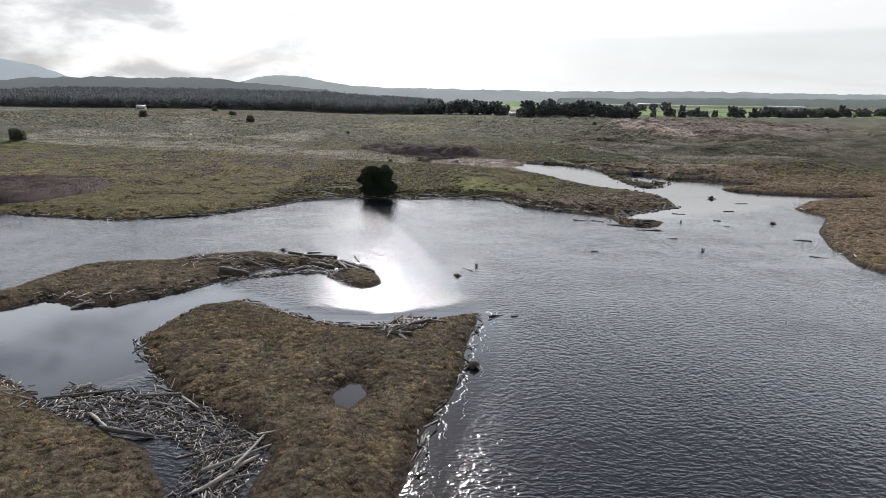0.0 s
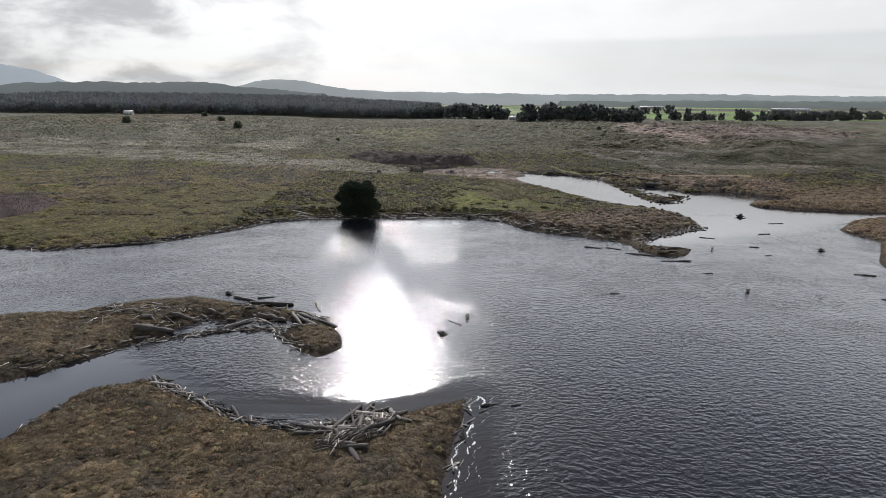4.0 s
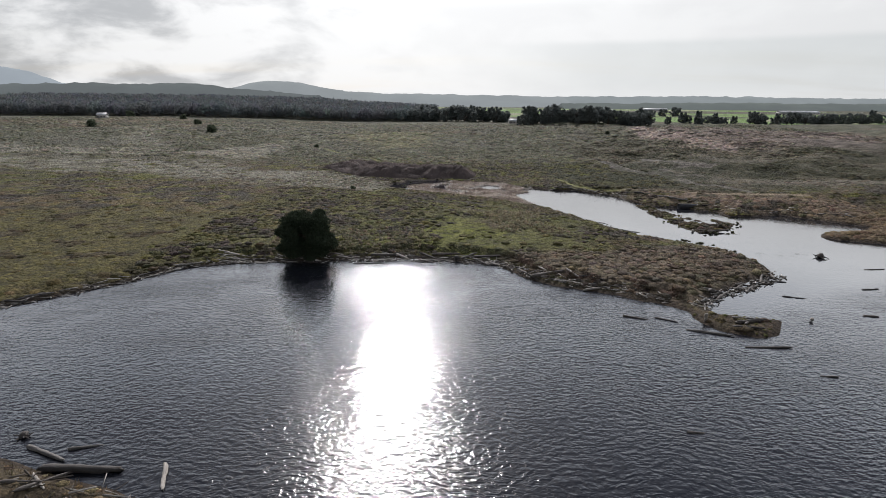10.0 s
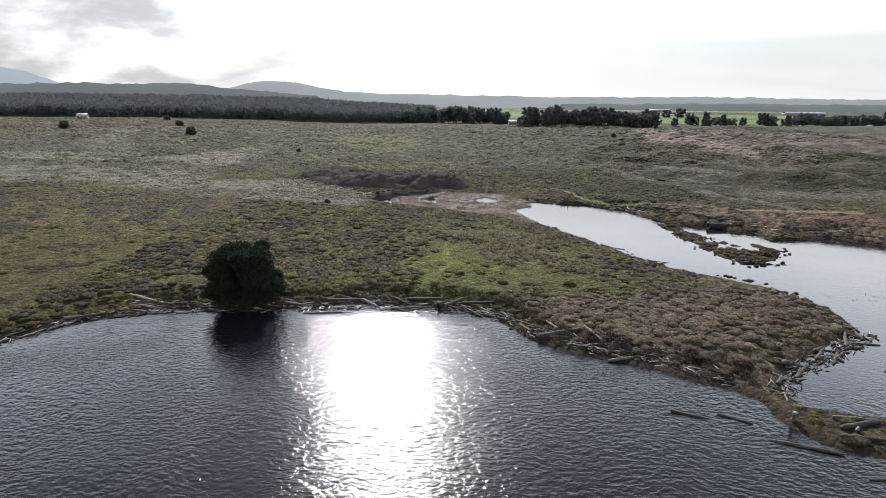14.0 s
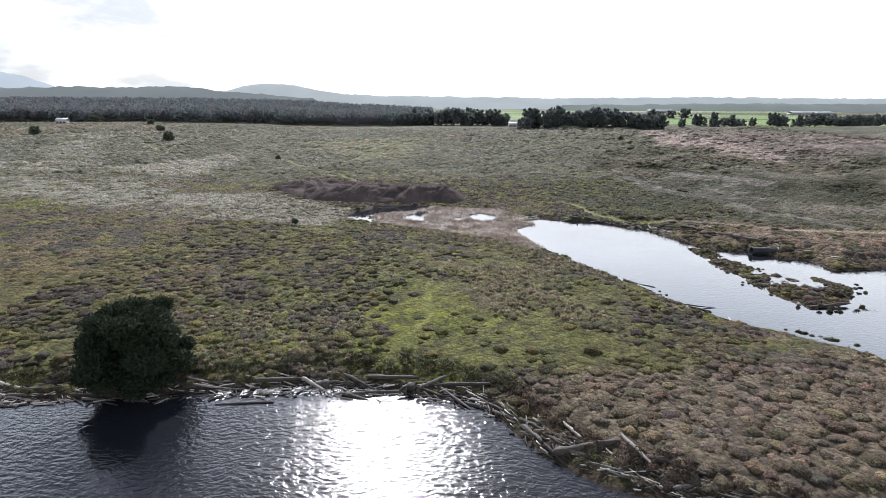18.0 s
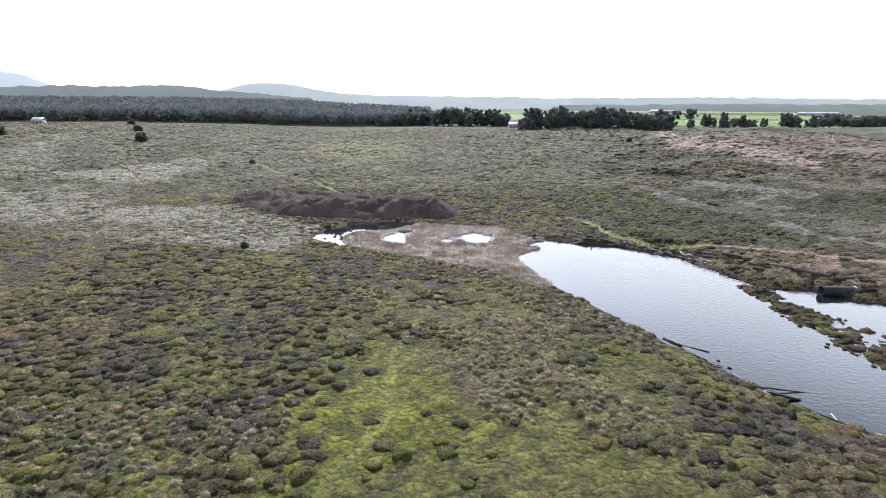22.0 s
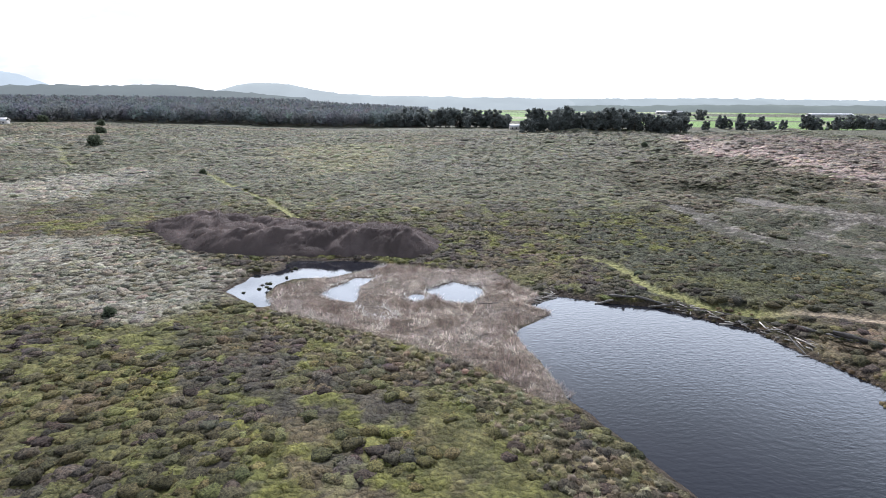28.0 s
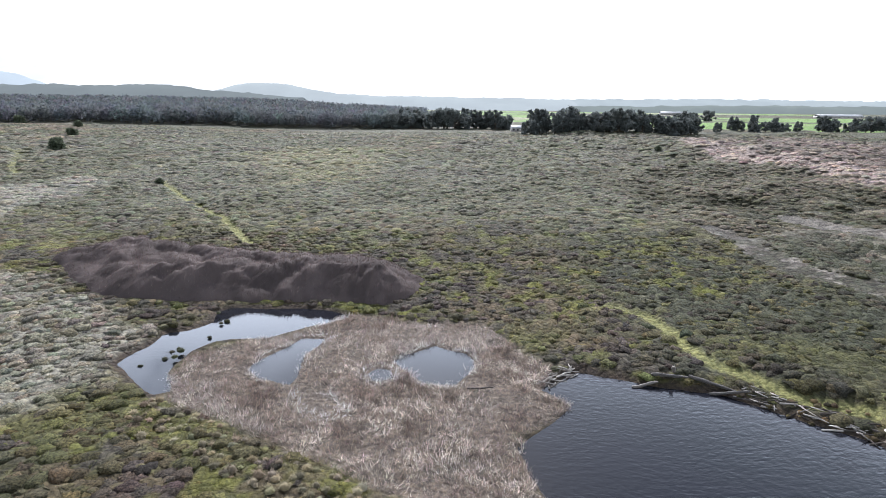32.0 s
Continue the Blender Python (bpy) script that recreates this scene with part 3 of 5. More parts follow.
def bushiness(x, y, d):
    """How high the cushions of heath and grass stand."""
    a = 0.54 + 0 * x
    a = a * (1 - 0.75 * np.maximum(soft(x, y, MEADOW, 3, 6), 0.7 * soft(x, y, WEST_MEADOW, 4, 8)))
    a = a * (0.55 + 0.9 * fractal(x, y, 9.0, 55, 3)) * (1 - 0.3 * soft(x, y, BROWN_POINT, 3, 5))
    a = a + 0.25 * soft(x, y, TUSSOCKS, 1.5, 4) + 0.25 * step(y, 238, 258) * step(x, 5, 35)
    a = np.where((y < 112) & (x < 60), 0.30 + 0.5 * fractal(x, y, 6.0, 56, 3), a)
    a = a * step(d, 0.4, 1.6) * (1 - trails(x, y)) * (1 - 0.7 * step(along(x, y, TRAIL_EAST), 1.8, 0.8) * step(y, 266, 258)) * (1 - 0.9 * sandy(x, y)) * step(signed(x, y, REED_BED), 0.3, -0.8)
    a = a * (1 - 0.75 * step(along(x, y, [(40, 135), (45, 130), (53, 130)]), 8, 5))
    return a * (signed(x, y, MARSH) < -1)


def canopy(x, y, d):
    f, bx, by, bn = mounds(x, y, 1.1, 300)
    g, _, _, gn = mounds(x, y, 0.8, 340)
    a = bushiness(x, y, d)
    big = np.clip(1 - (f * 1.45) ** 2, 0, 1) * (0.25 + 0.9 * bn)
    small = np.clip(1 - (g * 1.4) ** 2, 0, 1) * (0.3 + 0.7 * gn)
    out = step(y, 296, 306)
    h, _, _, hn = mounds(x, y, 3.2, 360)
    wide = np.clip(1 - (h * 1.4) ** 2, 0, 1) * (0.3 + 0.9 * hn)
    return a * ((0.62 * big + 0.2 * small) * (1 - out) + 0.95 * wide * out * step(y, 660, 560)), bx, by, bn


# ---- making meshes ----


def mesh_of(name, verts, faces, mats, tint=None, smooth=False):
    """A mesh from arrays; faces all have the same number of corners."""
    verts, faces = np.asarray(verts, np.float32), np.asarray(faces, np.int32)
    me = bpy.data.meshes.new(name)
    me.vertices.add(len(verts))
    me.vertices.foreach_set("co", verts.ravel())
    k = faces.shape[1]
    me.loops.add(faces.size)
    me.loops.foreach_set("vertex_index", faces.ravel())
    me.polygons.add(len(faces))
    me.polygons.foreach_set("loop_start", np.arange(0, faces.size, k, dtype=np.int32))
    me.polygons.foreach_set("loop_total", np.full(len(faces), k, np.int32))
    if smooth:
        me.polygons.foreach_set("use_smooth", np.ones(len(faces), bool))
    if tint is not None:
        a = me.attributes.new("tint", "FLOAT_COLOR", "POINT")
        a.data.foreach_set("color", np.c_[tint, np.ones(len(tint))].astype(np.float32).ravel())
    for m in mats:
        me.materials.append(m)
    me.update(calc_edges=True)
    return me


def part(name, me, parent=None, label="", at=None):
    ob = new(name, me)
    if parent is not None:
        ob.parent = parent
    if at is not None:
        ob.matrix_basis = at
    if label:
        tagged(ob, label)
    return ob


def thing(name, label, category, at=None, group="", kind=""):
    ob = new(name)
    ob.empty_display_size = 0.2
    if at is not None:
        ob.matrix_basis = at
    return tagged(ob, label, category, group, kind)


# ---- ground and water ----


def spread(lo, hi, fine, reach, growth):
    out = list(np.arange(lo, hi + 1e-6, fine))
    s, v = fine, out[-1]
    while v < reach[1]:
        s *= growth
        v += s
        out.append(v)
    s, v = fine, out[0]
    while v > reach[0]:
        s *= growth
        v -= s
        out.insert(0, v)
    return np.array(out)


gx = spread(-88, 112, 0.62, (-3600, 3600), 1.042)
gy = np.concatenate([spread(26, 104, 0.5, (-400, 100), 1.1), np.arange(105, 124, 1.2), np.arange(124.4, 300, 0.58), spread(300.2, 330, 0.75, (400, 4300), 1.035)])
gy = np.unique(gy[(gy <= 104) | ((gy >= 105) & (gy <= 123.9)) | (gy >= 124.3)].round(3))
X, Y = np.meshgrid(gx, gy)
D = shore(X, Y)
TOP, BX, BY, BN = canopy(X, Y, D)
Z = height(X, Y, D) + TOP + np.where(D > 0.5, 0.10 * (fractal(X, Y, 1.6, 60, 2) - 0.5), 0)
Z = Z - 0.12 * trails(X, Y)
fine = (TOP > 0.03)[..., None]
# between cushions the ground is blended to dark brown, painting in shade
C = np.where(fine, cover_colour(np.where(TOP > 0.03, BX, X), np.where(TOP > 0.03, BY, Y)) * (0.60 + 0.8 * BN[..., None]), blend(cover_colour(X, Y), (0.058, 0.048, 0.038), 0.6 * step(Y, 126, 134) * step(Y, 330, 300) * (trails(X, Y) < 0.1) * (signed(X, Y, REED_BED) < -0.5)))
C = blend(C, MUD, step(D + 1.2 * (fractal(X, Y, 3.0, 61, 2) - 0.5), 1.6, 0.3) * (1 - 0.85 * soft(X, Y, REED_BED, 1.0, 1.5)))
path = trails(X, Y)
C = blend(C, (0.25, 0.25, 0.10), path * step(X, 68, 60) * 0.9)
C = blend(C, SAND, path * step(X, 60, 68) * 0.8)
nx, ny = len(gx), len(gy)
idx = np.arange(nx * ny).reshape(ny, nx)
quads = np.stack([idx[:-1, :-1], idx[:-1, 1:], idx[1:, 1:], idx[1:, :-1]], -1).reshape(-1, 4)
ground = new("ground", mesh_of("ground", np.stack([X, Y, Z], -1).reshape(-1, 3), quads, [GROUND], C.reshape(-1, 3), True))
tagged(ground, "uneven heath ground with grass, mud banks and low dunes", "ground", kind="structure")

wx, wy = np.arange(-190, 141, 1.6), np.arange(-80, 276, 1.6)
WX, WY = np.meshgrid(wx, wy)
iw = np.arange(WX.size).reshape(WX.shape)
wq = np.stack([iw[:-1, :-1], iw[:-1, 1:], iw[1:, 1:], iw[1:, :-1]], -1).reshape(-1, 4)
water = new("water", mesh_of("water", np.stack([WX, WY, 0 * WX], -1).reshape(-1, 3), wq, [WATER]))
lee = [(-95, 66), (-60, 74), (-40, 82), (-28, 76), (-20, 71), (-9, 69.5), (-1, 72), (5, 72.5), (6, 70), (0, 66), (-16, 66), (-40, 44), (-80, 50)]
calm = np.maximum(step(signed(WX, WY, lee), -1.5, 1.5), np.maximum(step(WY, 241, 244) * step(WX, 30, 27), step(signed(WX, WY, REED_BED), -3, 0)))
calm = np.maximum(calm, 0.3 * step(along(WX, WY, NORTH_SHORE), 5, 1))
calm = np.maximum(calm, 0.75 * step(along(WX, WY, [(-3, 30), (-1, 43), (2.5, 54), (5, 70)]), 5.5, 2.5))
calm = np.maximum(calm, step(np.hypot(WX + 10, WY - 47.4), 7, 4))
calm = np.maximum(calm, 0.4 * step(signed(WX, WY, [(-26, 156), (-18, 156), (-7, 131), (-3.5, 116), (1, 92), (-2, 92), (-8, 114), (-13, 126), (-24, 150)]), -1.5, 1.5))
behind = step(signed(WX, WY, [(47, 131), (54, 134), (80, 146), (108, 160), (140, 165), (140, 215), (60, 250), (20, 256), (20, 200), (44, 150)]), -5, 6)
calm = np.maximum(calm, behind * (0.86 - 0.06 * step(WY, 205, 235)))
a = water.data.attributes.new("calm", "FLOAT_COLOR", "POINT")
a.data.foreach_set("color", np.repeat(calm.ravel(), 4).astype(np.float32))
tagged(water, "wind-rippled grey pond water with bright glitter", "water", kind="structure")

# ---- distance ----


def ridge(name, label, mat, x0, x1, y, deep, crest, rough, seed, foot=-5.0):
    """A long hill: crest(u) gives its height from its left end (0) to its right end (1)."""
    nu, nv = 160, 14
    u, v = np.meshgrid(np.linspace(0, 1, nu), np.linspace(0, 1, nv))
    x = x0 + (x1 - x0) * u
    prof = np.sin(np.pi * v) ** 0.8
    z = foot + prof * (crest(u) - foot) + prof * rough * (fractal(x, v * 400, 60.0, seed, 4) - 0.4) + prof * rough * 0.5 * smooth_noise(x, v * 300, 13.0, seed + 5)
    k = np.arange(nu * nv).reshape(nv, nu)
    q = np.stack([k[:-1, :-1], k[:-1, 1:], k[1:, 1:], k[1:, :-1]], -1).reshape(-1, 4)
    ob = new(name, mesh_of(name, np.stack([x, y + (v - 0.5) * deep, z], -1).reshape(-1, 3), q, [mat], None, True))
    return tagged(ob, label, "hill", kind="structure")


def bump_line(u, *peaks):
    return sum(h * np.exp(-(((u - c) / np.where(u < c, wl, wr)) ** 2)) for c, h, wl, wr in peaks)


# the second colour of each far material is its haze, emitted by the surface
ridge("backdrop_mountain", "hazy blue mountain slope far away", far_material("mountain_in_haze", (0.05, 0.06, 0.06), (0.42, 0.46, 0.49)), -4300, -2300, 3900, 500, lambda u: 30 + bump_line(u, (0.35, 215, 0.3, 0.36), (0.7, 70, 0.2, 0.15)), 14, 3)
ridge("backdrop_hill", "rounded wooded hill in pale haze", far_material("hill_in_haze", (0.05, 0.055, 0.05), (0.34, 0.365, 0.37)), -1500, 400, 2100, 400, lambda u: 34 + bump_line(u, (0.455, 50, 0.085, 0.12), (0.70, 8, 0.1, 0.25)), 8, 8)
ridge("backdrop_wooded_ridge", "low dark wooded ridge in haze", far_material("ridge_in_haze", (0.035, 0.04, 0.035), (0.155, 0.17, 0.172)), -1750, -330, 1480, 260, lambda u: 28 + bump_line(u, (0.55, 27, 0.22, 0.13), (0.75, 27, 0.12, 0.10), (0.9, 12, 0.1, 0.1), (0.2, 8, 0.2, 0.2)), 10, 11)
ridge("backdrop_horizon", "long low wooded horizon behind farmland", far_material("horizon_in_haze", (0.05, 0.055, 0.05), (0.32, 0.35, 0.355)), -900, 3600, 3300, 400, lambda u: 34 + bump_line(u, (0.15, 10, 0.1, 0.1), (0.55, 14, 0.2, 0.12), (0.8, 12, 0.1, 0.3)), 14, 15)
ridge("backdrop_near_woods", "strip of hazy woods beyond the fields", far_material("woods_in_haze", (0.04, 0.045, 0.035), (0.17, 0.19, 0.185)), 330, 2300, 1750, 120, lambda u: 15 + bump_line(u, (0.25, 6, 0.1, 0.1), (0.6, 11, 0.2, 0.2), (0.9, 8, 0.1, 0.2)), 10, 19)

# ---- plants: patterns that are strewn over the land ----
rng = np.random.default_rng(5)


def core(rad, tall, seg=7, lump=0.2):
    """A low lumpy dome."""
    v, f = [], []
    for r, z in ((1.0, -0.1), (0.93, 0.45), (0.6, 0.85)):
        for k in range(seg):
            a = 2 * math.pi * k / seg + 2 * r
            q = rad * r * (1 + lump * rng.uniform(-1, 1))
            v.append((q * math.cos(a), q * math.sin(a), tall * z * (1 + lump * rng.uniform(-1, 1))))
    v.append((0, 0, tall))
    for k in range(seg):
        m = (k + 1) % seg
        for o in (0, seg):
            f += [(o + k, o + m, o + seg + m), (o + k, o + seg + m, o + seg + k)]
        f.append((2 * seg + k, 2 * seg + m, 3 * seg))
    return v, f


def tussock(blades=34, rad=0.45, tall=0.5, wide=0.05, reach=0.42):
    """A rounded tuft of grass whose blades arch over and hang down."""
    v, f = core(rad, tall)
    for _ in range(blades):
        a, e = rng.uniform(0, 2 * math.pi), math.asin(rng.uniform(0.15, 1))
        k = rng.uniform(0.9, 1.02)
        b = np.array((rad * k * math.cos(a) * math.cos(e), rad * k * math.sin(a) * math.cos(e), tall * k * math.sin(e)))
        out = np.array((math.cos(a), math.sin(a), 0)) * rng.uniform(0.3, 0.9) + (0, 0, rng.uniform(-0.25, 0.75) * math.sin(e))
        t = b + out * reach * rng.uniform(0.5, 1.1)
        s = a + math.pi / 2 + rng.uniform(-0.6, 0.6)
        o = np.array((math.cos(s), math.sin(s), 0)) * wide * rng.uniform(0.6, 1.4)
        n = len(v)
        v += [b - o, b + o, t]
        f.append((n, n + 1, n + 2))
    return np.array(v), np.array(f)


def shrub(leaves=44, rad=0.6, tall=0.55, size=0.12, solid=True):
    """A low dense bush: a lumpy dome set with small leaf sprays."""
    v, f = core(rad * 0.7, tall * 0.7, 7, 0.3) if solid else ([], [])
    for _ in range(leaves):
        a, e = rng.uniform(0, 2 * math.pi), math.asin(rng.uniform(0.1, 1))
        k = rng.uniform(0.75, 1.12)
        c = np.array((rad * k * math.cos(a) * math.cos(e), rad * k * math.sin(a) * math.cos(e), tall * k * math.sin(e)))
        n = len(v)
        for _ in range(3):
            v.append(tuple(c + rng.normal(0, size * 0.75, 3)))
        f.append((n, n + 1, n + 2))
    return np.array(v), np.array(f)


def strew(name, label, category, kinds, pts, scale, mat, tint, sink=0.0, stretch=None, on_top=False):
    """One object made of many tufts, each turned and sized on its own."""
    pts = np.asarray(pts)
    d = shore(pts[:, 0], pts[:, 1])
    z = height(pts[:, 0], pts[:, 1], d) + (canopy(pts[:, 0], pts[:, 1], d)[0] if on_top else 0) - sink
    n = len(pts)
    which = rng.integers(0, len(kinds), n)
    turn = rng.uniform(0, 2 * math.pi, n)
    V, F, T, at = [], [], [], 0
    for k, (v, f) in enumerate(kinds):
        s = np.nonzero(which == k)[0]
        if not len(s):
            continue
        c, sn = np.cos(turn[s])[:, None], np.sin(turn[s])[:, None]
        sx = scale[s][:, None]
        sz = sx * (1 if stretch is None else stretch[s][:, None])
        x = (v[None, :, 0] * c - v[None, :, 1] * sn) * sx + pts[s, 0][:, None]
        y = (v[None, :, 0] * sn + v[None, :, 1] * c) * sx + pts[s, 1][:, None]
        zz = v[None, :, 2] * sz + z[s][:, None]
        V.append(np.stack([x, y, zz], -1).reshape(-1, 3))
        F.append((f[None] + (np.arange(len(s)) * len(v))[:, None, None]).reshape(-1, 3) + at)
        T.append(np.repeat(tint[s], len(v), 0))
        at += len(s) * len(v)
    ob = new(name, mesh_of(name, np.concatenate(V), np.concatenate(F), [mat], np.concatenate(T), True))
    return tagged(ob, label, category, kind="stuff")


def lattice_points(x0, x1, y0, y1, gap):
    x, y = np.meshgrid(np.arange(x0, x1, gap), np.arange(y0, y1, gap))
    p = np.stack([x, y], -1).reshape(-1, 2)
    return p + rng.uniform(-0.48, 0.48, p.shape) * gap


def varied(tint, spread=0.22):
    return tint * (1 + rng.normal(0, spread, (len(tint), 1))).clip(0.45, 1.7) * (1 + rng.normal(0, 0.05, tint.shape))


def kept(p, chance):
    return p[rng.uniform(0, 1, len(p)) < chance]


def spray(blades=16, rad=0.32, wide=0.03, reach=0.34, up=0.8):
    """A loose handful of blades or sprigs."""
    v, f = [], []
    for _ in range(blades):
        a, r, s = rng.uniform(0, 2 * math.pi), rad * math.sqrt(rng.uniform(0, 1)), rng.uniform(0, 2 * math.pi)
        b = np.array((r * math.cos(a), r * math.sin(a), rng.uniform(-0.12, 0.03)))
        t = b + reach * rng.uniform(0.5, 1.2) * np.array((math.cos(a) * rng.uniform(0.1, 0.9), math.sin(a) * rng.uniform(0.1, 0.9), up * rng.uniform(0.3, 1)))
        o = np.array((math.cos(s), math.sin(s), 0)) * wide * rng.uniform(0.6, 1.5)
        n = len(v)
        v += [b - o, b + o, t]
        f.append((n, n + 1, n + 2))
    return np.array(v), np.array(f)


TUFTS = [tussock(84, 0.36, 0.34, 0.034, 0.46) for _ in range(8)]
BUSHES = [shrub(80, 0.6, 0.6, 0.11, False) for _ in range(4)]
DRY = [tussock(34, 0.42, 0.3, 0.045, 0.42) for _ in range(4)]
SPRAYS = [spray() for _ in range(6)]


def clear_of_paths(p):
    p = p[(along(p[:, 0], p[:, 1], TRAIL_EAST) > 1.4) | (p[:, 1] > 262)]
    return p[(trails(p[:, 0], p[:, 1]) < 0.25) & (sandy(p[:, 0], p[:, 1]) < 0.5)]


def cushion_colour(p):
    _, bx, by, bn = mounds(p[:, 0], p[:, 1], 1.1, 300)
    return cover_colour(bx, by) * (0.60 + 0.8 * bn[:, None])


def dome(rad, tall, seg=7, lump=0.24, frills=0, size=0.1):
    """A low lumpy cushion, with a few leaf sprays round its top."""
    v, f = core(rad, tall, seg, lump)
    for _ in range(frills):
        a, e = rng.uniform(0, 2 * math.pi), math.asin(rng.uniform(0.25, 1))
        c = np.array((rad * math.cos(a) * math.cos(e), rad * math.sin(a) * math.cos(e), tall * math.sin(e)))
        n = len(v)
        v += [tuple(c + rng.normal(0, size, 3)) for _ in range(3)]
        f.append((n, n + 1, n + 2))
    return np.array(v), np.array(f)


CUSHIONS = [dome(0.66, 0.42, 8, 0.34, 12, 0.085) for _ in range(8)]


def low_dome(rad, tall, seg=5):
    """A flat heath cushion far off."""
    v = [(q * rad * math.cos(a + q) * rng.uniform(0.8, 1.2), q * rad * math.sin(a + q) * rng.uniform(0.8, 1.2), tall * z) for q, z in ((1.0, -0.15), (0.62, 0.72)) for a in (2 * math.pi * k / seg for k in range(seg))]
    v.append((0, 0, tall))
    f = []
    for k in range(seg):
        m = (k + 1) % seg
        f += [(k, m, seg + m), (k, seg + m, seg + k), (seg + k, seg + m, 2 * seg)]
    return np.array(v), np.array(f)


LOW_CUSHIONS = [low_dome(0.85, 0.42) for _ in range(8)]

# the heath between the two ponds and round them: grass blades on the ground
p = lattice_points(-50, 84, 126, 306, 0.95)
d = shore(p[:, 0], p[:, 1])
p = clear_of_paths(p[(d > 0.9) & (signed(p[:, 0], p[:, 1], REED_BED) < -0.3) & (signed(p[:, 0], p[:, 1], THICKET) < 0.5) & (p[:, 0] - 8 < 0.95 * (p[:, 1] - 80))])
x, y = p.T
tuss = soft(x, y, TUSSOCKS, 1.5, 4)
strew("heath_grass", "olive and straw-coloured heath grass", "grass", SPRAYS, p, rng.uniform(0.6, 1.15, len(p)) * (1 - 0.35 * soft(x, y, MEADOW, 3, 6)), TUSSOCK, varied(cushion_colour(p) * 1.15, 0.2), 0.02, None, True)
# cushions of heath: dark olive, grey-brown and purplish, thinning out over the green
p = lattice_points(-50, 84, 126, 306, 0.98)
d = shore(p[:, 0], p[:, 1])
p = clear_of_paths(p[(d > 1.3) & (signed(p[:, 0], p[:, 1], REED_BED) < -0.8) & (signed(p[:, 0], p[:, 1], THICKET) < 0.5) & (p[:, 0] - 8 < 0.95 * (p[:, 1] - 80))])
x, y = p.T
thick = step(fractal(x, y, 7.0, 50, 4) + 0.16 * step(-x, -12, 20) + 0.2 * step(y, 245, 262) + 0.2 * soft(x, y, BROWN_POINT, 2, 4), 0.42, 0.54)
p = kept(p, (0.06 + 0.94 * thick) * (1 - 0.90 * soft(x, y, MEADOW, 3, 8)) * (1 - 0.25 * soft(x, y, BROWN_POINT, 2, 4)) * (1 - 0.75 * soft(x, y, TUSSOCKS, 1.5, 4)))
x, y = p.T
grow = fractal(x, y, 6.0, 52, 3)
brown = soft(x, y, BROWN_POINT, 2, 4)
tone = blend(cover_colour(x, y), (0.078, 0.075, 0.045), step(grow, 0.40, 0.56) * 0.75 * (1 - brown) * step(y, 305, 285))
kin = fractal(x, y, 3.0, 53, 2)
tone = blend(tone, (0.080, 0.066, 0.062), step(kin, 0.56, 0.66) * 0.8 * (1 - soft(x, y, PALE_HEATH, 3, 14)) * (1 - 0.6 * brown) * step(y, 305, 285))
tone = blend(tone, (0.125, 0.118, 0.050), step(kin, 0.42, 0.32) * 0.7 * (1 - brown))
tone = blend(tone, PALE, soft(x, y, PALE_HEATH, 3, 14) * 0.75)
tone = blend(tone, (0.056, 0.058, 0.036), 0.6 * step(x, 38, 54) * step(y, 238, 250) * step(kin, 0.36, 0.5))
strew("heath_cushions", "dark olive and grey-brown cushions of heath", "shrubs", CUSHIONS, p, rng.uniform(0.55, 1.5, len(p)) * (0.85 + 0.4 * grow), CUSHION, varied(tone, 0.18), 0.03, rng.uniform(0.45, 1.0, len(p)))
# single rounded tussocks
p = np.concatenate([kept(lattice_points(14, 34, 175, 204, 0.72), 0.85), kept(lattice_points(-30, 0, 160, 180, 0.9), 0.5)])
keep = (soft(p[:, 0], p[:, 1], TUSSOCKS, 1.5, 4) > 0.5) | (p[:, 0] < 2)
q = kept(lattice_points(-8, 44, 196, 246, 0.9), 0.75)
near = along(q[:, 0], q[:, 1], [(-6, 241), (5, 235), (14, 229), (21, 222), (26, 215), (31, 207), (36, 200)]) + 3.5 * (fractal(q[:, 0], q[:, 1], 5.0, 59, 3) - 0.5)
q = q[(near < 3.6) & (signed(q[:, 0], q[:, 1], REED_BED) < -0.6)]
p, keep = np.concatenate([p, q]), np.concatenate([keep, np.ones(len(q), bool)])
p = p[keep & (shore(p[:, 0], p[:, 1]) > 1.5)]
strew("tussock_grass", "rounded pale tussocks of grass", "grass", TUFTS, p, rng.uniform(0.5, 1.15, len(p)), TUSSOCK, varied(np.tile((0.255, 0.222, 0.148), (len(p), 1)), 0.25), -0.12, rng.uniform(0.8, 1.5, len(p)))

# dark bushes along the bank above the driftwood
p = kept(lattice_points(-36, 44, 136, 170, 0.9), 0.75)
d = shore(p[:, 0], p[:, 1])
x, y = p.T
p = p[(d > 2.0 + 1.2 * fractal(x, y, 4.0, 67, 3)) & (d < 3.4 + 2.2 * fractal(x, y, 5.0, 68, 3))]
strew("bank_shrubs", "dark green and brown shrubs along the bank", "shrubs", BUSHES, p, rng.uniform(0.7, 1.5, len(p)), SHRUB, varied(blend(np.tile((0.062, 0.066, 0.038), (len(p), 1)), (0.085, 0.062, 0.05), soft(p[:, 0], p[:, 1], BROWN_POINT, 2, 4)), 0.25), 0.02, rng.uniform(0.8, 1.3, len(p)))

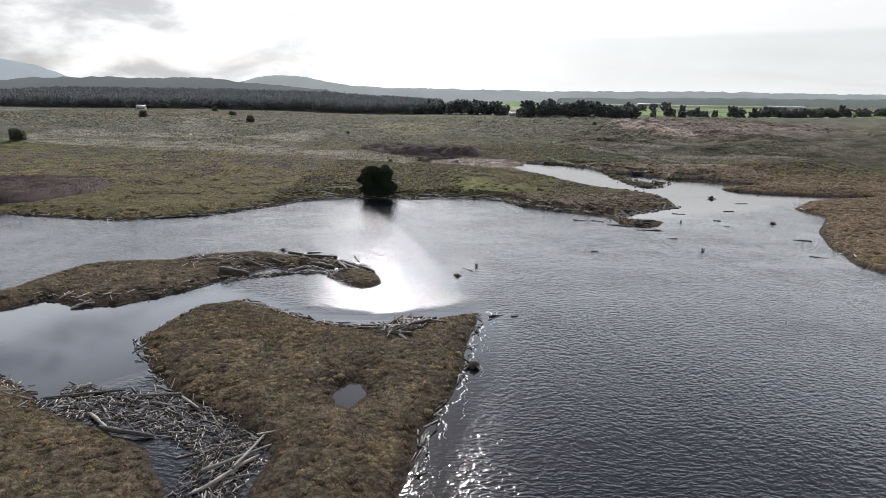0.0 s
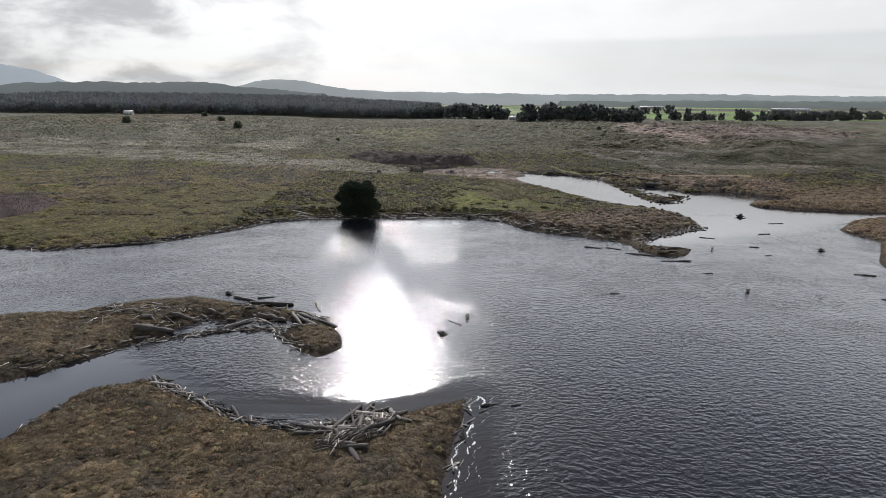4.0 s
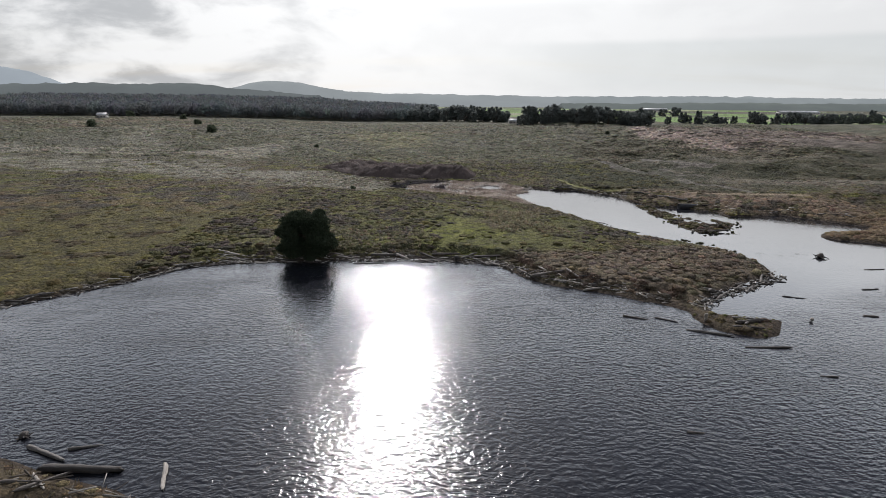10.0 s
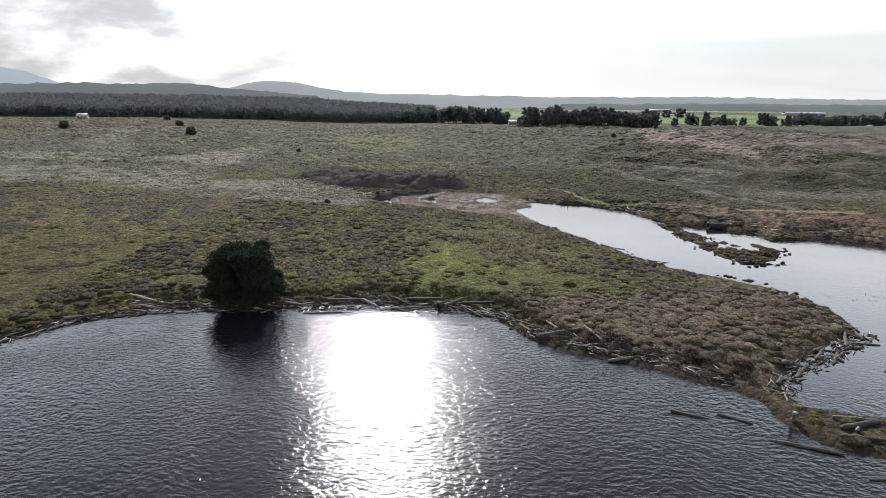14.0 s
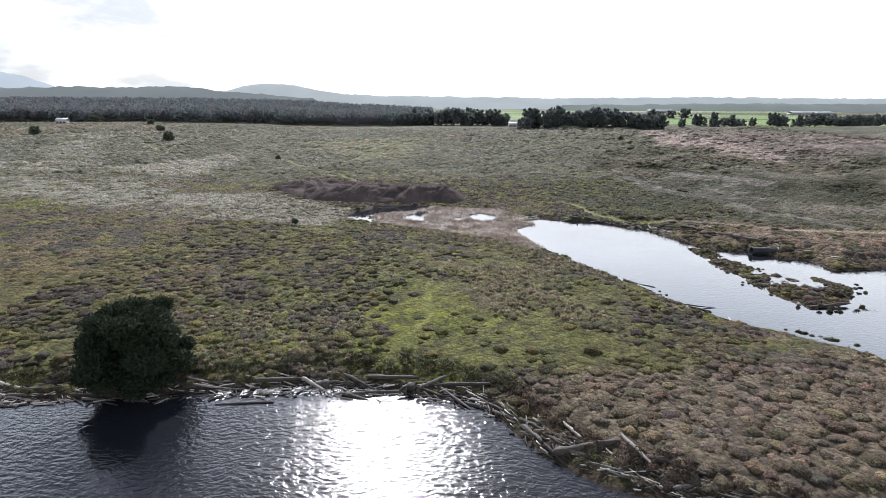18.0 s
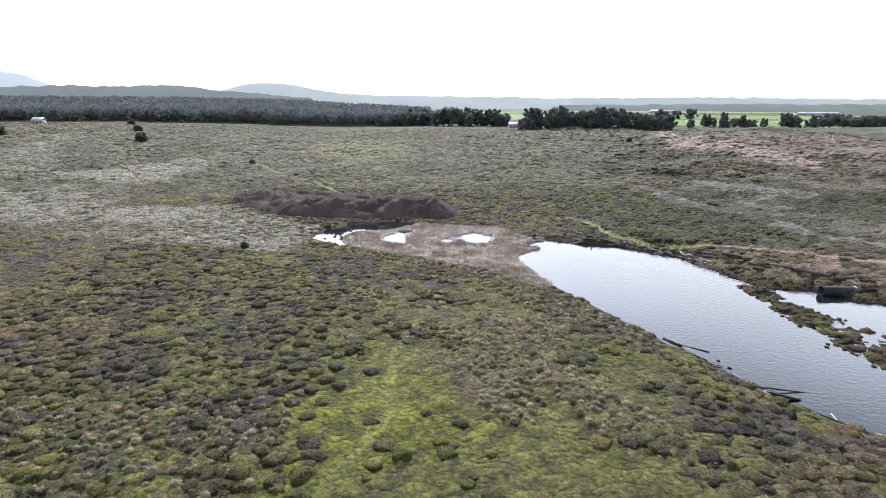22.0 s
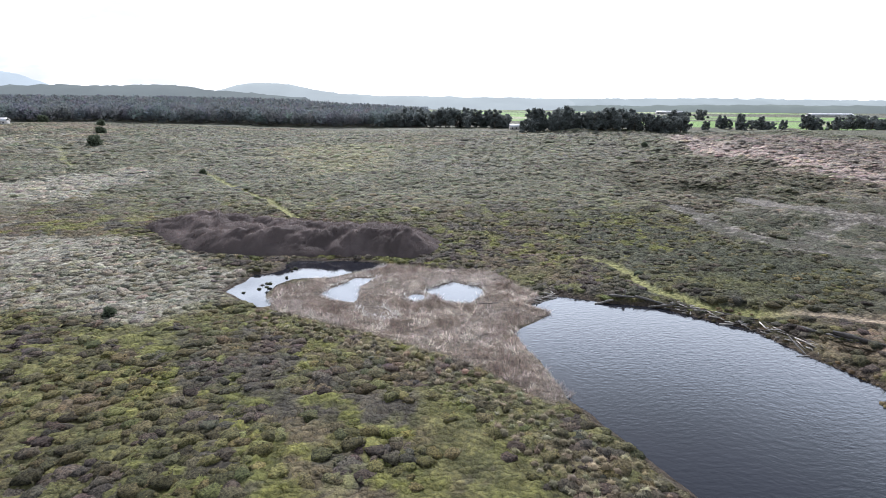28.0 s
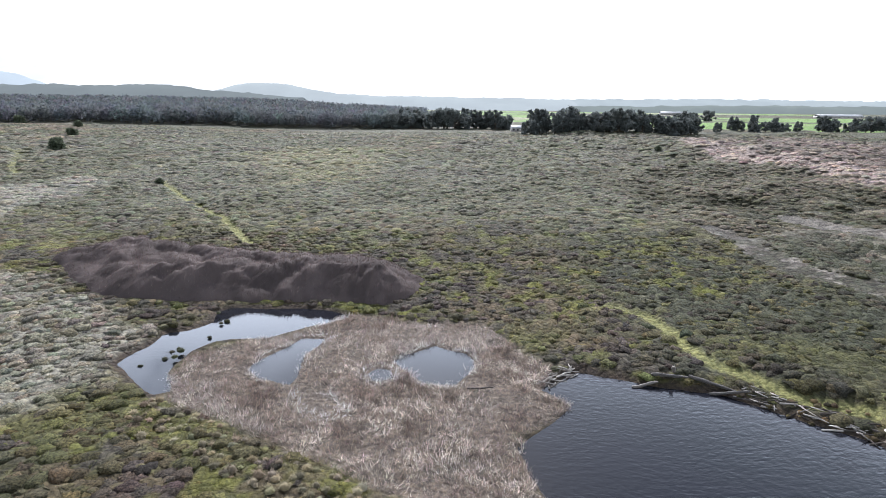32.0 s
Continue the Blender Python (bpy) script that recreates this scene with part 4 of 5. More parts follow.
# the same heath farther out on both sides
p = np.concatenate([lattice_points(-135, -48, 124, 306, 1.25), lattice_points(82, 175, 60, 306, 1.25), lattice_points(-300, -135, 124, 306, 2.2)])
d = shore(p[:, 0], p[:, 1])
p = clear_of_paths(p[(d > 1.2) & (signed(p[:, 0], p[:, 1], THICKET_WEST) < 0)])
west = soft(p[:, 0], p[:, 1], WEST_MEADOW, 4, 8)
p = kept(p, 1 - 0.93 * west * step(fractal(p[:, 0] * 0.6, p[:, 1], 6.0, 48, 4), 0.62, 0.55))
col = cover_colour(p[:, 0], p[:, 1])
strew("side_heath_shrubs", "scrubby grey-brown heath on dunes", "shrubs", LOW_CUSHIONS, p, rng.uniform(0.7, 1.6, len(p)), CUSHION, varied(col, 0.14), 0.06, rng.uniform(0.45, 0.9, len(p)))

# the wide heath beyond
p = np.concatenate([lattice_points(-170, 190, 306, 400, 1.5), lattice_points(-420, 330, 400, 640, 3.0), lattice_points(-330, -170, 306, 400, 2.6)])
p = clear_of_paths(p[(np.abs(p[:, 0]) < 0.95 * (p[:, 1] - 60))])
col = cover_colour(p[:, 0], p[:, 1])
strew("far_heath_shrubs", "wide grey-green heath of low shrubs", "shrubs", LOW_CUSHIONS, p, rng.uniform(0.7, 1.8, len(p)) * (1 + 0.7 * (p[:, 1] > 400)), CUSHION, varied(col * 1.25, 0.10), 0.08, rng.uniform(0.35, 0.7, len(p)), True)

# dry grass of the islands
p = np.concatenate([lattice_points(-45, 8, 10, 76, 0.52), lattice_points(-102, -8, 58, 102, 0.62), lattice_points(-82, -40, 2, 54, 1.0)])
d = shore(p[:, 0], p[:, 1])
p, d = p[d > 0.45], d[d > 0.45]
col = cover_colour(p[:, 0], p[:, 1])
strew("island_grass", "matted brown winter grass on the islets", "grass", SPRAYS, p, rng.uniform(0.7, 1.35, len(p)), TUSSOCK, varied(blend(col, (0.20, 0.155, 0.09), 0.35 * np.ones(len(p))), 0.28), 0.02, None, True)

p = np.concatenate([lattice_points(-45, 8, 10, 76, 0.85), lattice_points(-102, -8, 58, 102, 0.95), lattice_points(-82, -16, 2, 54, 1.2)])
d = shore(p[:, 0], p[:, 1])
p = kept(p[d > 0.7], 0.7)
tone = blend(np.tile((0.125, 0.100, 0.062), (len(p), 1)), (0.080, 0.068, 0.048), step(fractal(p[:, 0], p[:, 1], 4.0, 57, 3), 0.42, 0.58) * 0.9)
tone = blend(tone, (0.17, 0.135, 0.085), step(fractal(p[:, 0], p[:, 1], 3.0, 58, 3), 0.56, 0.66) * 0.8)
strew("island_tussocks", "shaggy brown grass tussocks covering the islets", "grass", [dome(0.5, 0.42, 6, 0.3, 14, 0.09) for _ in range(6)], p, rng.uniform(0.55, 1.25, len(p)), CUSHION, varied(tone * 1.25, 0.16), 0.02, rng.uniform(0.3, 0.65, len(p)))

# marsh plants in the shallows of the inner pond
p = np.concatenate([lattice_points(58, 82, 182, 226, 0.8), lattice_points(39, 56, 123, 136, 0.8), lattice_points(50, 84, 216, 250, 0.9)])
d = shore(p[:, 0], p[:, 1])
p = p[(d > -0.4) & (d < 3.2)]
p = p[height(p[:, 0], p[:, 1]) > -0.02]
p = kept(p, np.where(p[:, 1] < 140, 0.4, 0.75))
strew("marsh_plants", "ochre and green marsh plants on mud", "plants", DRY, p, rng.uniform(0.4, 0.85, len(p)), TUSSOCK, varied(blend(np.tile((0.115, 0.088, 0.050), (len(p), 1)), (0.12, 0.125, 0.04), 0.8 * step(fractal(p[:, 0], p[:, 1], 5.0, 66, 3), 0.52, 0.62)), 0.3), 0.05)
p = np.concatenate([lattice_points(-18, -6, 250, 267, 1.3), lattice_points(60, 84, 160, 200, 2.2), lattice_points(45, 60, 178, 200, 1.6)])
d = shore(p[:, 0], p[:, 1])
p = kept(p[(d < -0.4) & (d > -2.5)], 0.22)
mats = [np.array(a) + (np.array(e) - np.array(a)) * u + rng.normal(0, 0.5, 2) for a, e, n in (((67.5, 185), (77, 185.4), 26), ((71.5, 191), (78.6, 193.4), 20), ((69.7, 168.6), (78, 166), 30), ((76, 169.4), (80, 167.5), 14), ((77, 177.2), (80, 176.6), 8), ((56.5, 177), (62, 171.5), 14)) for u in rng.uniform(0, 1, n)]
p = np.concatenate([p, mats])
strew("water_tufts", "dark grass tufts standing in shallow water", "plants", DRY, p, rng.uniform(0.5, 1.0, len(p)), TUSSOCK, varied(np.tile((0.06, 0.062, 0.035), (len(p), 1)), 0.3), -0.6)

# reeds
blade = [(np.array([(-0.038, 0, 0), (0.038, 0, 0), (lean, 0.1, up)]), np.array([(0, 1, 2)])) for lean, up in ((-0.5, 0.9), (0.2, 1.0), (0.8, 0.75), (1.2, 0.5), (1.5, 0.25), (-1.1, 0.45), (1.3, 0.12))]
p = lattice_points(-12, 36, 217, 268, 0.10)
p = p[signed(p[:, 0], p[:, 1], REED_BED) + 1.6 * (fractal(p[:, 0], p[:, 1], 2.5, 71, 3) - 0.5) > 0]
x, y = p.T
gaps = np.minimum.reduce([-signed(x, y, q) for q in (POOL_LEFT, POOL_MID, POOL_RIGHT)]) + 1.9 * (fractal(x, y, 1.6, 72, 3) - 0.5)
wet = np.minimum(-signed(x, y, PUDDLE_MID), -signed(x, y, PUDDLE_LOW)) + 1.5 * (fractal(x, y, 1.2, 78, 3) - 0.5)
tuft, _, _, own = mounds(x, y, 0.9, 400)
keep = (gaps > -0.1) & (rng.uniform(0, 1, len(p)) < np.clip(0.2 + 1.2 * step(fractal(x, y, 5.0, 73, 4), 0.3, 0.55), 0.15, 1) * (0.25 + 0.75 * step(wet, 0.0, 1.0)) * (1.3 - 1.0 * tuft))
p, gaps, wet, tuft, own = p[keep], gaps[keep], wet[keep], tuft[keep], own[keep]
x, y = p.T
tone = blend(np.tile((0.64, 0.57, 0.495), (len(p), 1)), (0.33, 0.27, 0.228), step(fractal(x, y, 3.0, 74, 4), 0.40, 0.58) * 0.95)
tone = blend(tone, (0.16, 0.122, 0.105), step(own, 0.58, 0.72) * 0.8)
tone = blend(tone, (0.50, 0.45, 0.405), step(fractal(x, y, 6.0, 76, 3), 0.58, 0.68) * 0.6)
tone = blend(tone, (0.75, 0.73, 0.70), np.maximum(step(gaps, 0.7, 0.2), step(wet, 1.4, 0.6)) * 0.7)
tall = (0.3 + 0.6 * fractal(x, y, 4.0, 75, 3)) * (1.25 - 0.7 * tuft) * (0.7 + 0.6 * own) + rng.normal(0, 0.06, len(p))
strew("reed_bed", "dense bed of dry tan reeds in shallow water", "reeds", blade, p, tall.clip(0.12, 1.3), REED, varied(tone, 0.3), 0.05)

# bare willow thickets


def thicket(name, label, poly, top, tone, gap, long):
    """A dense rounded stand of willows, soft with fine bare twigs."""
    ax, ay = np.array(poly).T
    box4 = ax.min() - 2, ax.max() + 2, ay.min() - 2, ay.max() + 2

    def crown(x, y):
        d = signed(x, y, poly) + 3.0 * (fractal(x, y, 7.0, 81, 3) - 0.5)
        lump = 0.55 + 0.75 * fractal(x, y, 10.0, 82, 2)
        tufts2 = np.clip(1 - (1.3 * mounds(x, y, 3.4, 84)[0]) ** 2, 0, 1)
        return top * np.clip(d / 6.5, 0, 1) ** 0.75 * lump * (0.82 + 0.3 * tufts2)

    def shade(x, y):
        t = blend(np.tile(tone, (len(x), 1)), np.array(tone) * 0.62, step(fractal(x, y, 9.0, 83, 3), 0.4, 0.62) * 0.7)
        return blend(t, np.array(tone) * 1.3, step(fractal(x * 1.6, y, 4.0, 85, 3), 0.52, 0.66) * 0.6)

    gx2, gy2 = np.meshgrid(np.arange(box4[0], box4[1], gap * 2.6), np.arange(box4[2], box4[3], gap * 2.6))
    x, y = gx2.ravel(), gy2.ravel()
    up = crown(x, y)
    V = np.stack([x, y, height(x, y) - 0.25 + up * (0.9 + 0.1 * rng.uniform(0, 1, len(x)))], -1)
    k = np.arange(gx2.size).reshape(gx2.shape)
    a, b, c, e = k[:-1, :-1].ravel(), k[:-1, 1:].ravel(), k[1:, 1:].ravel(), k[1:, :-1].ravel()
    F = np.concatenate([np.stack([a, b, c], -1), np.stack([a, c, e], -1)])
    F = F[up[F].max(1) > 0.02]
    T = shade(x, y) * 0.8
    p = lattice_points(*box4, gap)
    x, y = p.T
    up = crown(x, y)
    x, y, up = x[up > 0.3], y[up > 0.3], up[up > 0.3]
    n = len(x)
    root = np.stack([x, y, height(x, y) - 0.3 + up * rng.uniform(0.75, 1.0, n)], -1)
    tip = root + np.stack([rng.normal(0, 0.3, n), rng.normal(0, 0.3, n), rng.uniform(0.5, 1.1, n)], -1) * long * (0.5 + 0.5 * np.clip(up / top, 0, 1))[:, None]
    side = np.stack([rng.normal(0, 1, n), rng.normal(0, 0.5, n), np.zeros(n)], -1) * gap * 0.14
    tv = np.stack([root - side, root + side, tip], 1).reshape(-1, 3)
    tf = np.arange(3 * n).reshape(-1, 3) + len(V)
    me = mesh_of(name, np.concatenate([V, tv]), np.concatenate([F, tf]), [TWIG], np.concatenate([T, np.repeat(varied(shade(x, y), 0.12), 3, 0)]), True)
    return tagged(new(name, me), label, "thicket", kind="stuff")


thicket("willow_thicket", "bare purple-brown willow thicket beside the pool", THICKET, 4.2, (0.165, 0.132, 0.122), 0.14, 0.7)
thicket("west_willow_thicket", "bare dark brown thicket above the shore", THICKET_WEST, 2.6, (0.105, 0.080, 0.072), 0.34, 0.8)

# ---- trees ----


def limb(v, f, a, b, r0, r1, seg=6):
    """A tapered stick from a to b."""
    a, b = np.array(a, float), np.array(b, float)
    w3 = (b - a) / np.linalg.norm(b - a)
    u = np.cross(w3, (0.31, 0.9, 0.2))
    u /= np.linalg.norm(u)
    q = np.cross(w3, u)
    n = len(v)
    for c, r in ((a, r0), ((a + b) / 2 + u * r0 * 0.4, (r0 + r1) * 0.55), (b, r1)):
        for k in range(seg):
            g = 2 * math.pi * k / seg
            v.append(c + r * (math.cos(g) * u + math.sin(g) * q))
    for ring in (0, 1):
        for k in range(seg):
            i, j = n + ring * seg + k, n + ring * seg + (k + 1) % seg
            f += [(i, j, j + seg), (i, j + seg, i + seg)]


def cypress_meshes(tall, wide, lobes, leaves, size, skirt=0.0, flat=0.6, seed=0, lobe=(0.15, 0.23), tone=(0.085, 0.100, 0.066), slim=0.35, foliage=None):
    """Trunk with limbs, and a crown of many small sprays in ragged lobes. skirt: height of the lowest foliage."""
    g = np.random.default_rng(seed)
    v, f = [], []
    lean = g.uniform(-0.05, 0.05, 2) * tall
    top = np.array((lean[0], lean[1], tall * 0.8))
    limb(v, f, (0, 0, -0.4), top * 0.5, wide * 0.035, wide * 0.024, 8)
    limb(v, f, top * 0.5, top, wide * 0.024, wide * 0.008, 8)
    cs, rs = [], []
    for k in range(lobes):
        h = skirt + (tall * 0.9 - skirt) * (k + 0.5) / lobes
        out = wide * 0.5 * (1 - flat * max(0.0, (h - 0.35 * tall) / tall) ** 1.3 * 1.6)
        a = k * 2.4 + g.uniform(-0.5, 0.5)
        r = wide * g.uniform(*lobe)
        q = max(0.0, out - r) * g.uniform(0.5, 1.3)
        c = np.array((q * math.cos(a), q * math.sin(a), h)) + (lean[0] * h / tall, lean[1] * h / tall, 0)
        cs.append(c)
        rs.append(r)
        limb(v, f, top * min(0.95, h / tall), c, wide * 0.014, wide * 0.004, 5)
    trunk = mesh_of("trunk", np.array(v), np.array(f), [BARK])
    cs, rs = np.array(cs), np.array(rs)
    k = g.integers(0, lobes, leaves)
    d = g.normal(0, 1, (leaves, 3))
    d /= np.linalg.norm(d, axis=1)[:, None]
    rad = rs[k] * g.uniform(0.35, 1.12, leaves) ** 0.6
    c = cs[k] + d * rad[:, None] * (1, 1, 0.62)
    c[:, 2] = np.maximum(c[:, 2], skirt + 0.05)
    axis = d * 0.5 + g.normal(0, 0.7, (leaves, 3)) + (0.15, 0, 0.3)
    axis /= np.linalg.norm(axis, axis=1)[:, None]
    across = np.cross(axis, g.normal(0, 1, (leaves, 3)))
    across /= np.linalg.norm(across, axis=1)[:, None]
    s = size * g.uniform(0.5, 1.3, leaves)[:, None]
    V = np.stack([c - across * s * slim, c + across * s * slim, c + axis * s], 1).reshape(-1, 3)
    tint = np.repeat(np.array(tone) * g.uniform(0.7, 1.35, (leaves, 1)), 3, 0)
    crown = mesh_of("crown", V, np.arange(leaves * 3).reshape(-1, 3), [foliage or NEEDLE], tint)
    return trunk, crown


def tree(name, label, trunk, crown, x, y, scale=1.0, turn=0.0, group="", sink=0.2):
    z = float(height(np.array([x], float), np.array([y], float))[0]) - sink
    ob = thing(name, label, "tree", Matrix.LocRotScale((x, y, z), Euler((0, 0, turn)), (scale,) * 3), group)
    part("trunk", trunk, ob)
    part("crown", crown, ob)
    return ob


shore_tree = cypress_meshes(9.0, 11.0, 46, 80000, 0.42, 0.2, 0.2, 3, (0.08, 0.19), (0.036, 0.047, 0.029), 0.2)
tree("shore_cypress", "dark round cypress standing at the water's edge", *shore_tree, -21.7, 161.2, 1.0)

PROTOS = [cypress_meshes(*q, (0.135, 0.148, 0.14), foliage=CANOPY) for q in ((18, 15, 24, 2600, 1.6, 2.0, 0.4, 11, (0.06, 0.17)), (16, 17, 26, 2800, 1.6, 1.5, 0.15, 12, (0.06, 0.16)), (20, 11, 22, 2200, 1.5, 2.5, 0.5, 13, (0.07, 0.18)), (13, 15, 22, 2200, 1.6, 0.8, 0.2, 14, (0.06, 0.17)), (17, 21, 28, 3000, 1.7, 3.0, 0.0, 15, (0.05, 0.15)))]


def tree_row(group, label, x0, y0, x1, y1, count, lo, hi, deep=14):
    for k in range(count):
        u = (k + 0.5) / count
        x, y = x0 + (x1 - x0) * u + random.uniform(-0.45, 0.45) * abs(x1 - x0) / count, y0 + (y1 - y0) * u + random.uniform(-deep, deep)
        tree("cypress_tree", label, *PROTOS[random.randrange(5)], x, y, random.uniform(lo, hi), random.uniform(0, 6.3), group, 0.6)


random.seed(4)
tree_row("near cypress row", "dark wind-shaped cypress in a row by fields", 76, 622, 208, 628, 32, 0.72, 1.12, 10)
tree_row("west cypress row", "dark full cypress at the edge of woods", -45, 700, 70, 712, 20, 0.85, 1.12, 12)
tree_row("east cypress row", "dark low cypress beside green fields", 262, 690, 330, 700, 9, 0.5, 0.85, 10)
tree_row("field cypress row", "dark cypress along a field edge", 345, 700, 620, 735, 34, 0.6, 0.95, 12)
for x, y, s in ((236, 660, 0.5), (330, 980, 0.9), (352, 990, 0.8), (372, 985, 1.0), (250, 1010, 0.8)):
    tree("cypress_tree", "single dark cypress in farmland", *PROTOS[random.randrange(5)], x, y, s, x, "field trees", 0.6)

# round bushes standing alone on the heath
lone = cypress_meshes(4.2, 6.5, 16, 1500, 0.8, 0.1, 0.5, 21, foliage=CANOPY)
for x, y, s in ((-163, 448, 1.25), (-232, 290, 1.4), (-262, 470, 1.2), (-205, 520, 1.1), (120, 468, 0.6), (-26.3, 237.5, 0.32), (-67, 357, 0.45), (-255, 600, 1.1), (-330, 640, 1.4)):
    tree("heath_bush", "dark rounded evergreen bush on open heath", *lone, x, y, s, x * 0.7, "lone bushes", 0.1)

# woods in the west
p = lattice_points(-640, -20, 640, 980, 7.0)
p = p[(p[:, 1] > 640 + 40 * fractal(p[:, 0], p[:, 1], 60.0, 90, 3) + 0.12 * np.maximum(0, p[:, 0] + 260))]
woods = []
for k in range(6):
    g = np.random.default_rng(60 + k)
    n = 130
    d = g.normal(0, 1, (n, 3))
    d[:, 2] = np.abs(d[:, 2]) - 0.35
    d /= np.linalg.norm(d, axis=1)[:, None]
    c = d * (5.4, 5.4, 6.5) * g.uniform(0.8, 1.06, (n, 1)) + (0, 0, 7.0)
    v = (c[:, None] + g.normal(0, 0.85, (n, 3, 3))).reshape(-1, 3)
    woods.append((v, np.arange(n * 3).reshape(-1, 3)))
# tint lifted to blue-grey: distance haze put into the leaf colour
strew("west_woods", "dense dark evergreen woods behind the heath", "woods", woods, p, rng.uniform(0.8, 1.25, len(p)), CANOPY, varied(np.tile((0.132, 0.142, 0.146), (len(p), 1)), 0.07), 1.0)

# ---- driftwood ----


def log_mesh(name, seed, mat, sides=8, rings=9, bend=0.05, taper=0.35, snapped=True):
    """A weathered trunk of length and radius 1, along x."""
    g = np.random.default_rng(seed)
    v, f = [], []
    off = np.cumsum(g.normal(0, bend, (rings, 2)), 0)
    off -= off.mean(0)
    for k in range(rings):
        u = k / (rings - 1)
        r = (1 - taper * u) * (1 + 0.10 * g.normal()) * (0.72 if k in (0, rings - 1) and snapped else 1)
        for s in range(sides):
            a = 2 * math.pi * s / sides
            q = r * (1 + 0.13 * g.uniform(-1, 1))
            jag = 0.05 * g.uniform(-1, 1) if k in (0, rings - 1) else 0.01 * g.uniform(-1, 1)
            v.append((u - 0.5 + jag, q * math.cos(a) + off[k, 0], q * math.sin(a) + off[k, 1] * 0.3))
    for k in range(rings - 1):
        for s in range(sides):
            i, j = k * sides + s, k * sides + (s + 1) % sides
            f += [(i, i + sides, j + sides), (i, j + sides, j)]
    for k, turn in ((0, 1), (rings - 1, -1)):
        n = len(v)
        v.append((k / (rings - 1) - 0.5, off[k, 0], off[k, 1] * 0.3))
        for s in range(sides):
            tri = (n, k * sides + s, k * sides + (s + 1) % sides)
            f.append(tri if turn > 0 else tri[::-1])
    return mesh_of(name, np.array(v), np.array(f), [mat], None, True)


LOGS = {m.name: [log_mesh("log", 100 * k + n, m, bend=b) for n, b in enumerate((0.08, 0.15, 0.3, 0.1, 0.22))] for k, m in enumerate((DRIFT, WET, PALEWOOD))}
WORDS = {"weathered_driftwood": "weathered grey driftwood log", "waterlogged_wood": "dark wet driftwood log", "bleached_wood": "bleached pale driftwood log"}
placed, sticks = [], []


def put_log(x0, y0, x1, y1, rad, mat, where, group, lift=0.0):
    placed.append((x0, y0, x1, y1, rad * 0.8, mat, where, group, lift))


def strewn(line, count, off, ln, rad, where, group, scatter=25, mats=(DRIFT, WET, WET, WET, PALEWOOD), small=4, lift=0.0, thin=(0.03, 0.10), short=(0.4, 2.2)):
    """Logs lying roughly along a shore, with small broken pieces among them."""
    line = np.array(line, float)
    seg = np.linalg.norm(np.diff(line, axis=0), axis=1)
    cum = np.r_[0, np.cumsum(seg)]
    for k in range(count * (1 + small)):
        s = random.uniform(0, cum[-1])
        i = min(len(seg) - 1, int(np.searchsorted(cum, s, "right")) - 1)
        q = line[i] + (line[i + 1] - line[i]) * (s - cum[i]) / seg[i]
        dx, dy = (line[i + 1] - line[i]) / seg[i]
        o = random.uniform(*off)
        a = math.atan2(dy, dx) + radians(random.gauss(0, scatter))
        cx, cy = q[0] - dy * o, q[1] + dx * o
        if k < count:
            n = random.uniform(*ln)
            put_log(cx - n / 2 * math.cos(a), cy - n / 2 * math.sin(a), cx + n / 2 * math.cos(a), cy + n / 2 * math.sin(a), random.uniform(*rad), random.choice(mats), where, group, lift)
        else:
            sticks.append((cx + random.gauss(0, 0.3), cy + random.gauss(0, 0.3), a + random.gauss(0, 0.5), random.uniform(*short), random.uniform(*thin), lift))


random.seed(9)
MUDDY, FLOAT, GRASSY = "lying on the muddy shore", "afloat in the pond", "lying in dry grass"
# single logs
put_log(31.8, 132.8, 35.1, 131.6, 0.22, WET, FLOAT, "floating logs")
put_log(36.3, 132.4, 39.0, 130.8, 0.2, WET, FLOAT, "floating logs")
put_log(39.2, 128.3, 44.6, 126.0, 0.26, DRIFT, "beside the spit", "floating logs")
put_log(44.7, 122.8, 50.4, 122.8, 0.24, WET, FLOAT, "floating logs")
put_log(42.6, 130.2, 43.4, 131.8, 0.32, PALEWOOD, "standing on the mud spit", "spit logs", 0.5)
put_log(46.6, 129.4, 51.0, 130.6, 0.42, WET, "on the mud spit", "spit logs", 0.1)
put_log(45.6, 128.2, 49.4, 127.4, 0.36, WET, "on the mud spit", "spit logs", 0.1)
put_log(47.0, 131.3, 52.5, 131.0, 0.25, DRIFT, "on the mud spit", "spit logs")
put_log(47.5, 128.8, 48.6, 130.0, 0.2, PALEWOOD, "on the mud spit", "spit logs", 0.3)
put_log(-39.2, 85.4, -34.4, 85.6, 0.75, WET, "on the grassy islet", "islet logs", 0.2)
put_log(-27.8, 96.5, -21.3, 96.7, 0.5, WET, "on the grassy islet", "islet logs", 0.2)
put_log(-31.6, 99.8, -27.0, 97.9, 0.3, DRIFT, "on the grassy islet", "islet logs", 0.1)
put_log(-24.9, 92.0, -20.6, 90.4, 0.6, WET, "on the grassy islet", "islet logs", 0.2)
put_log(-18.4, 90.6, -12.9, 88.6, 0.55, WET, "on the grassy islet", "islet logs", 0.2)
put_log(-18.0, 97.7, -16.5, 94.5, 0.26, PALEWOOD, "in shallow water", "islet logs", 0.1)
put_log(-27.6, 99.4, -25.0, 100.3, 0.22, DRIFT, "at the islet's edge", "islet logs")
put_log(-54.4, 69.2, -52.8, 71.4, 0.3, PALEWOOD, "in shallow water", "islet logs")
put_log(-41.2, 45.5, -33.8, 47.2, 0.28, WET, "in a log jam", "log jam", 0.1)
put_log(-31.4, 39.6, -26.5, 39.4, 0.36, WET, "in a log jam", "log jam", 0.4)
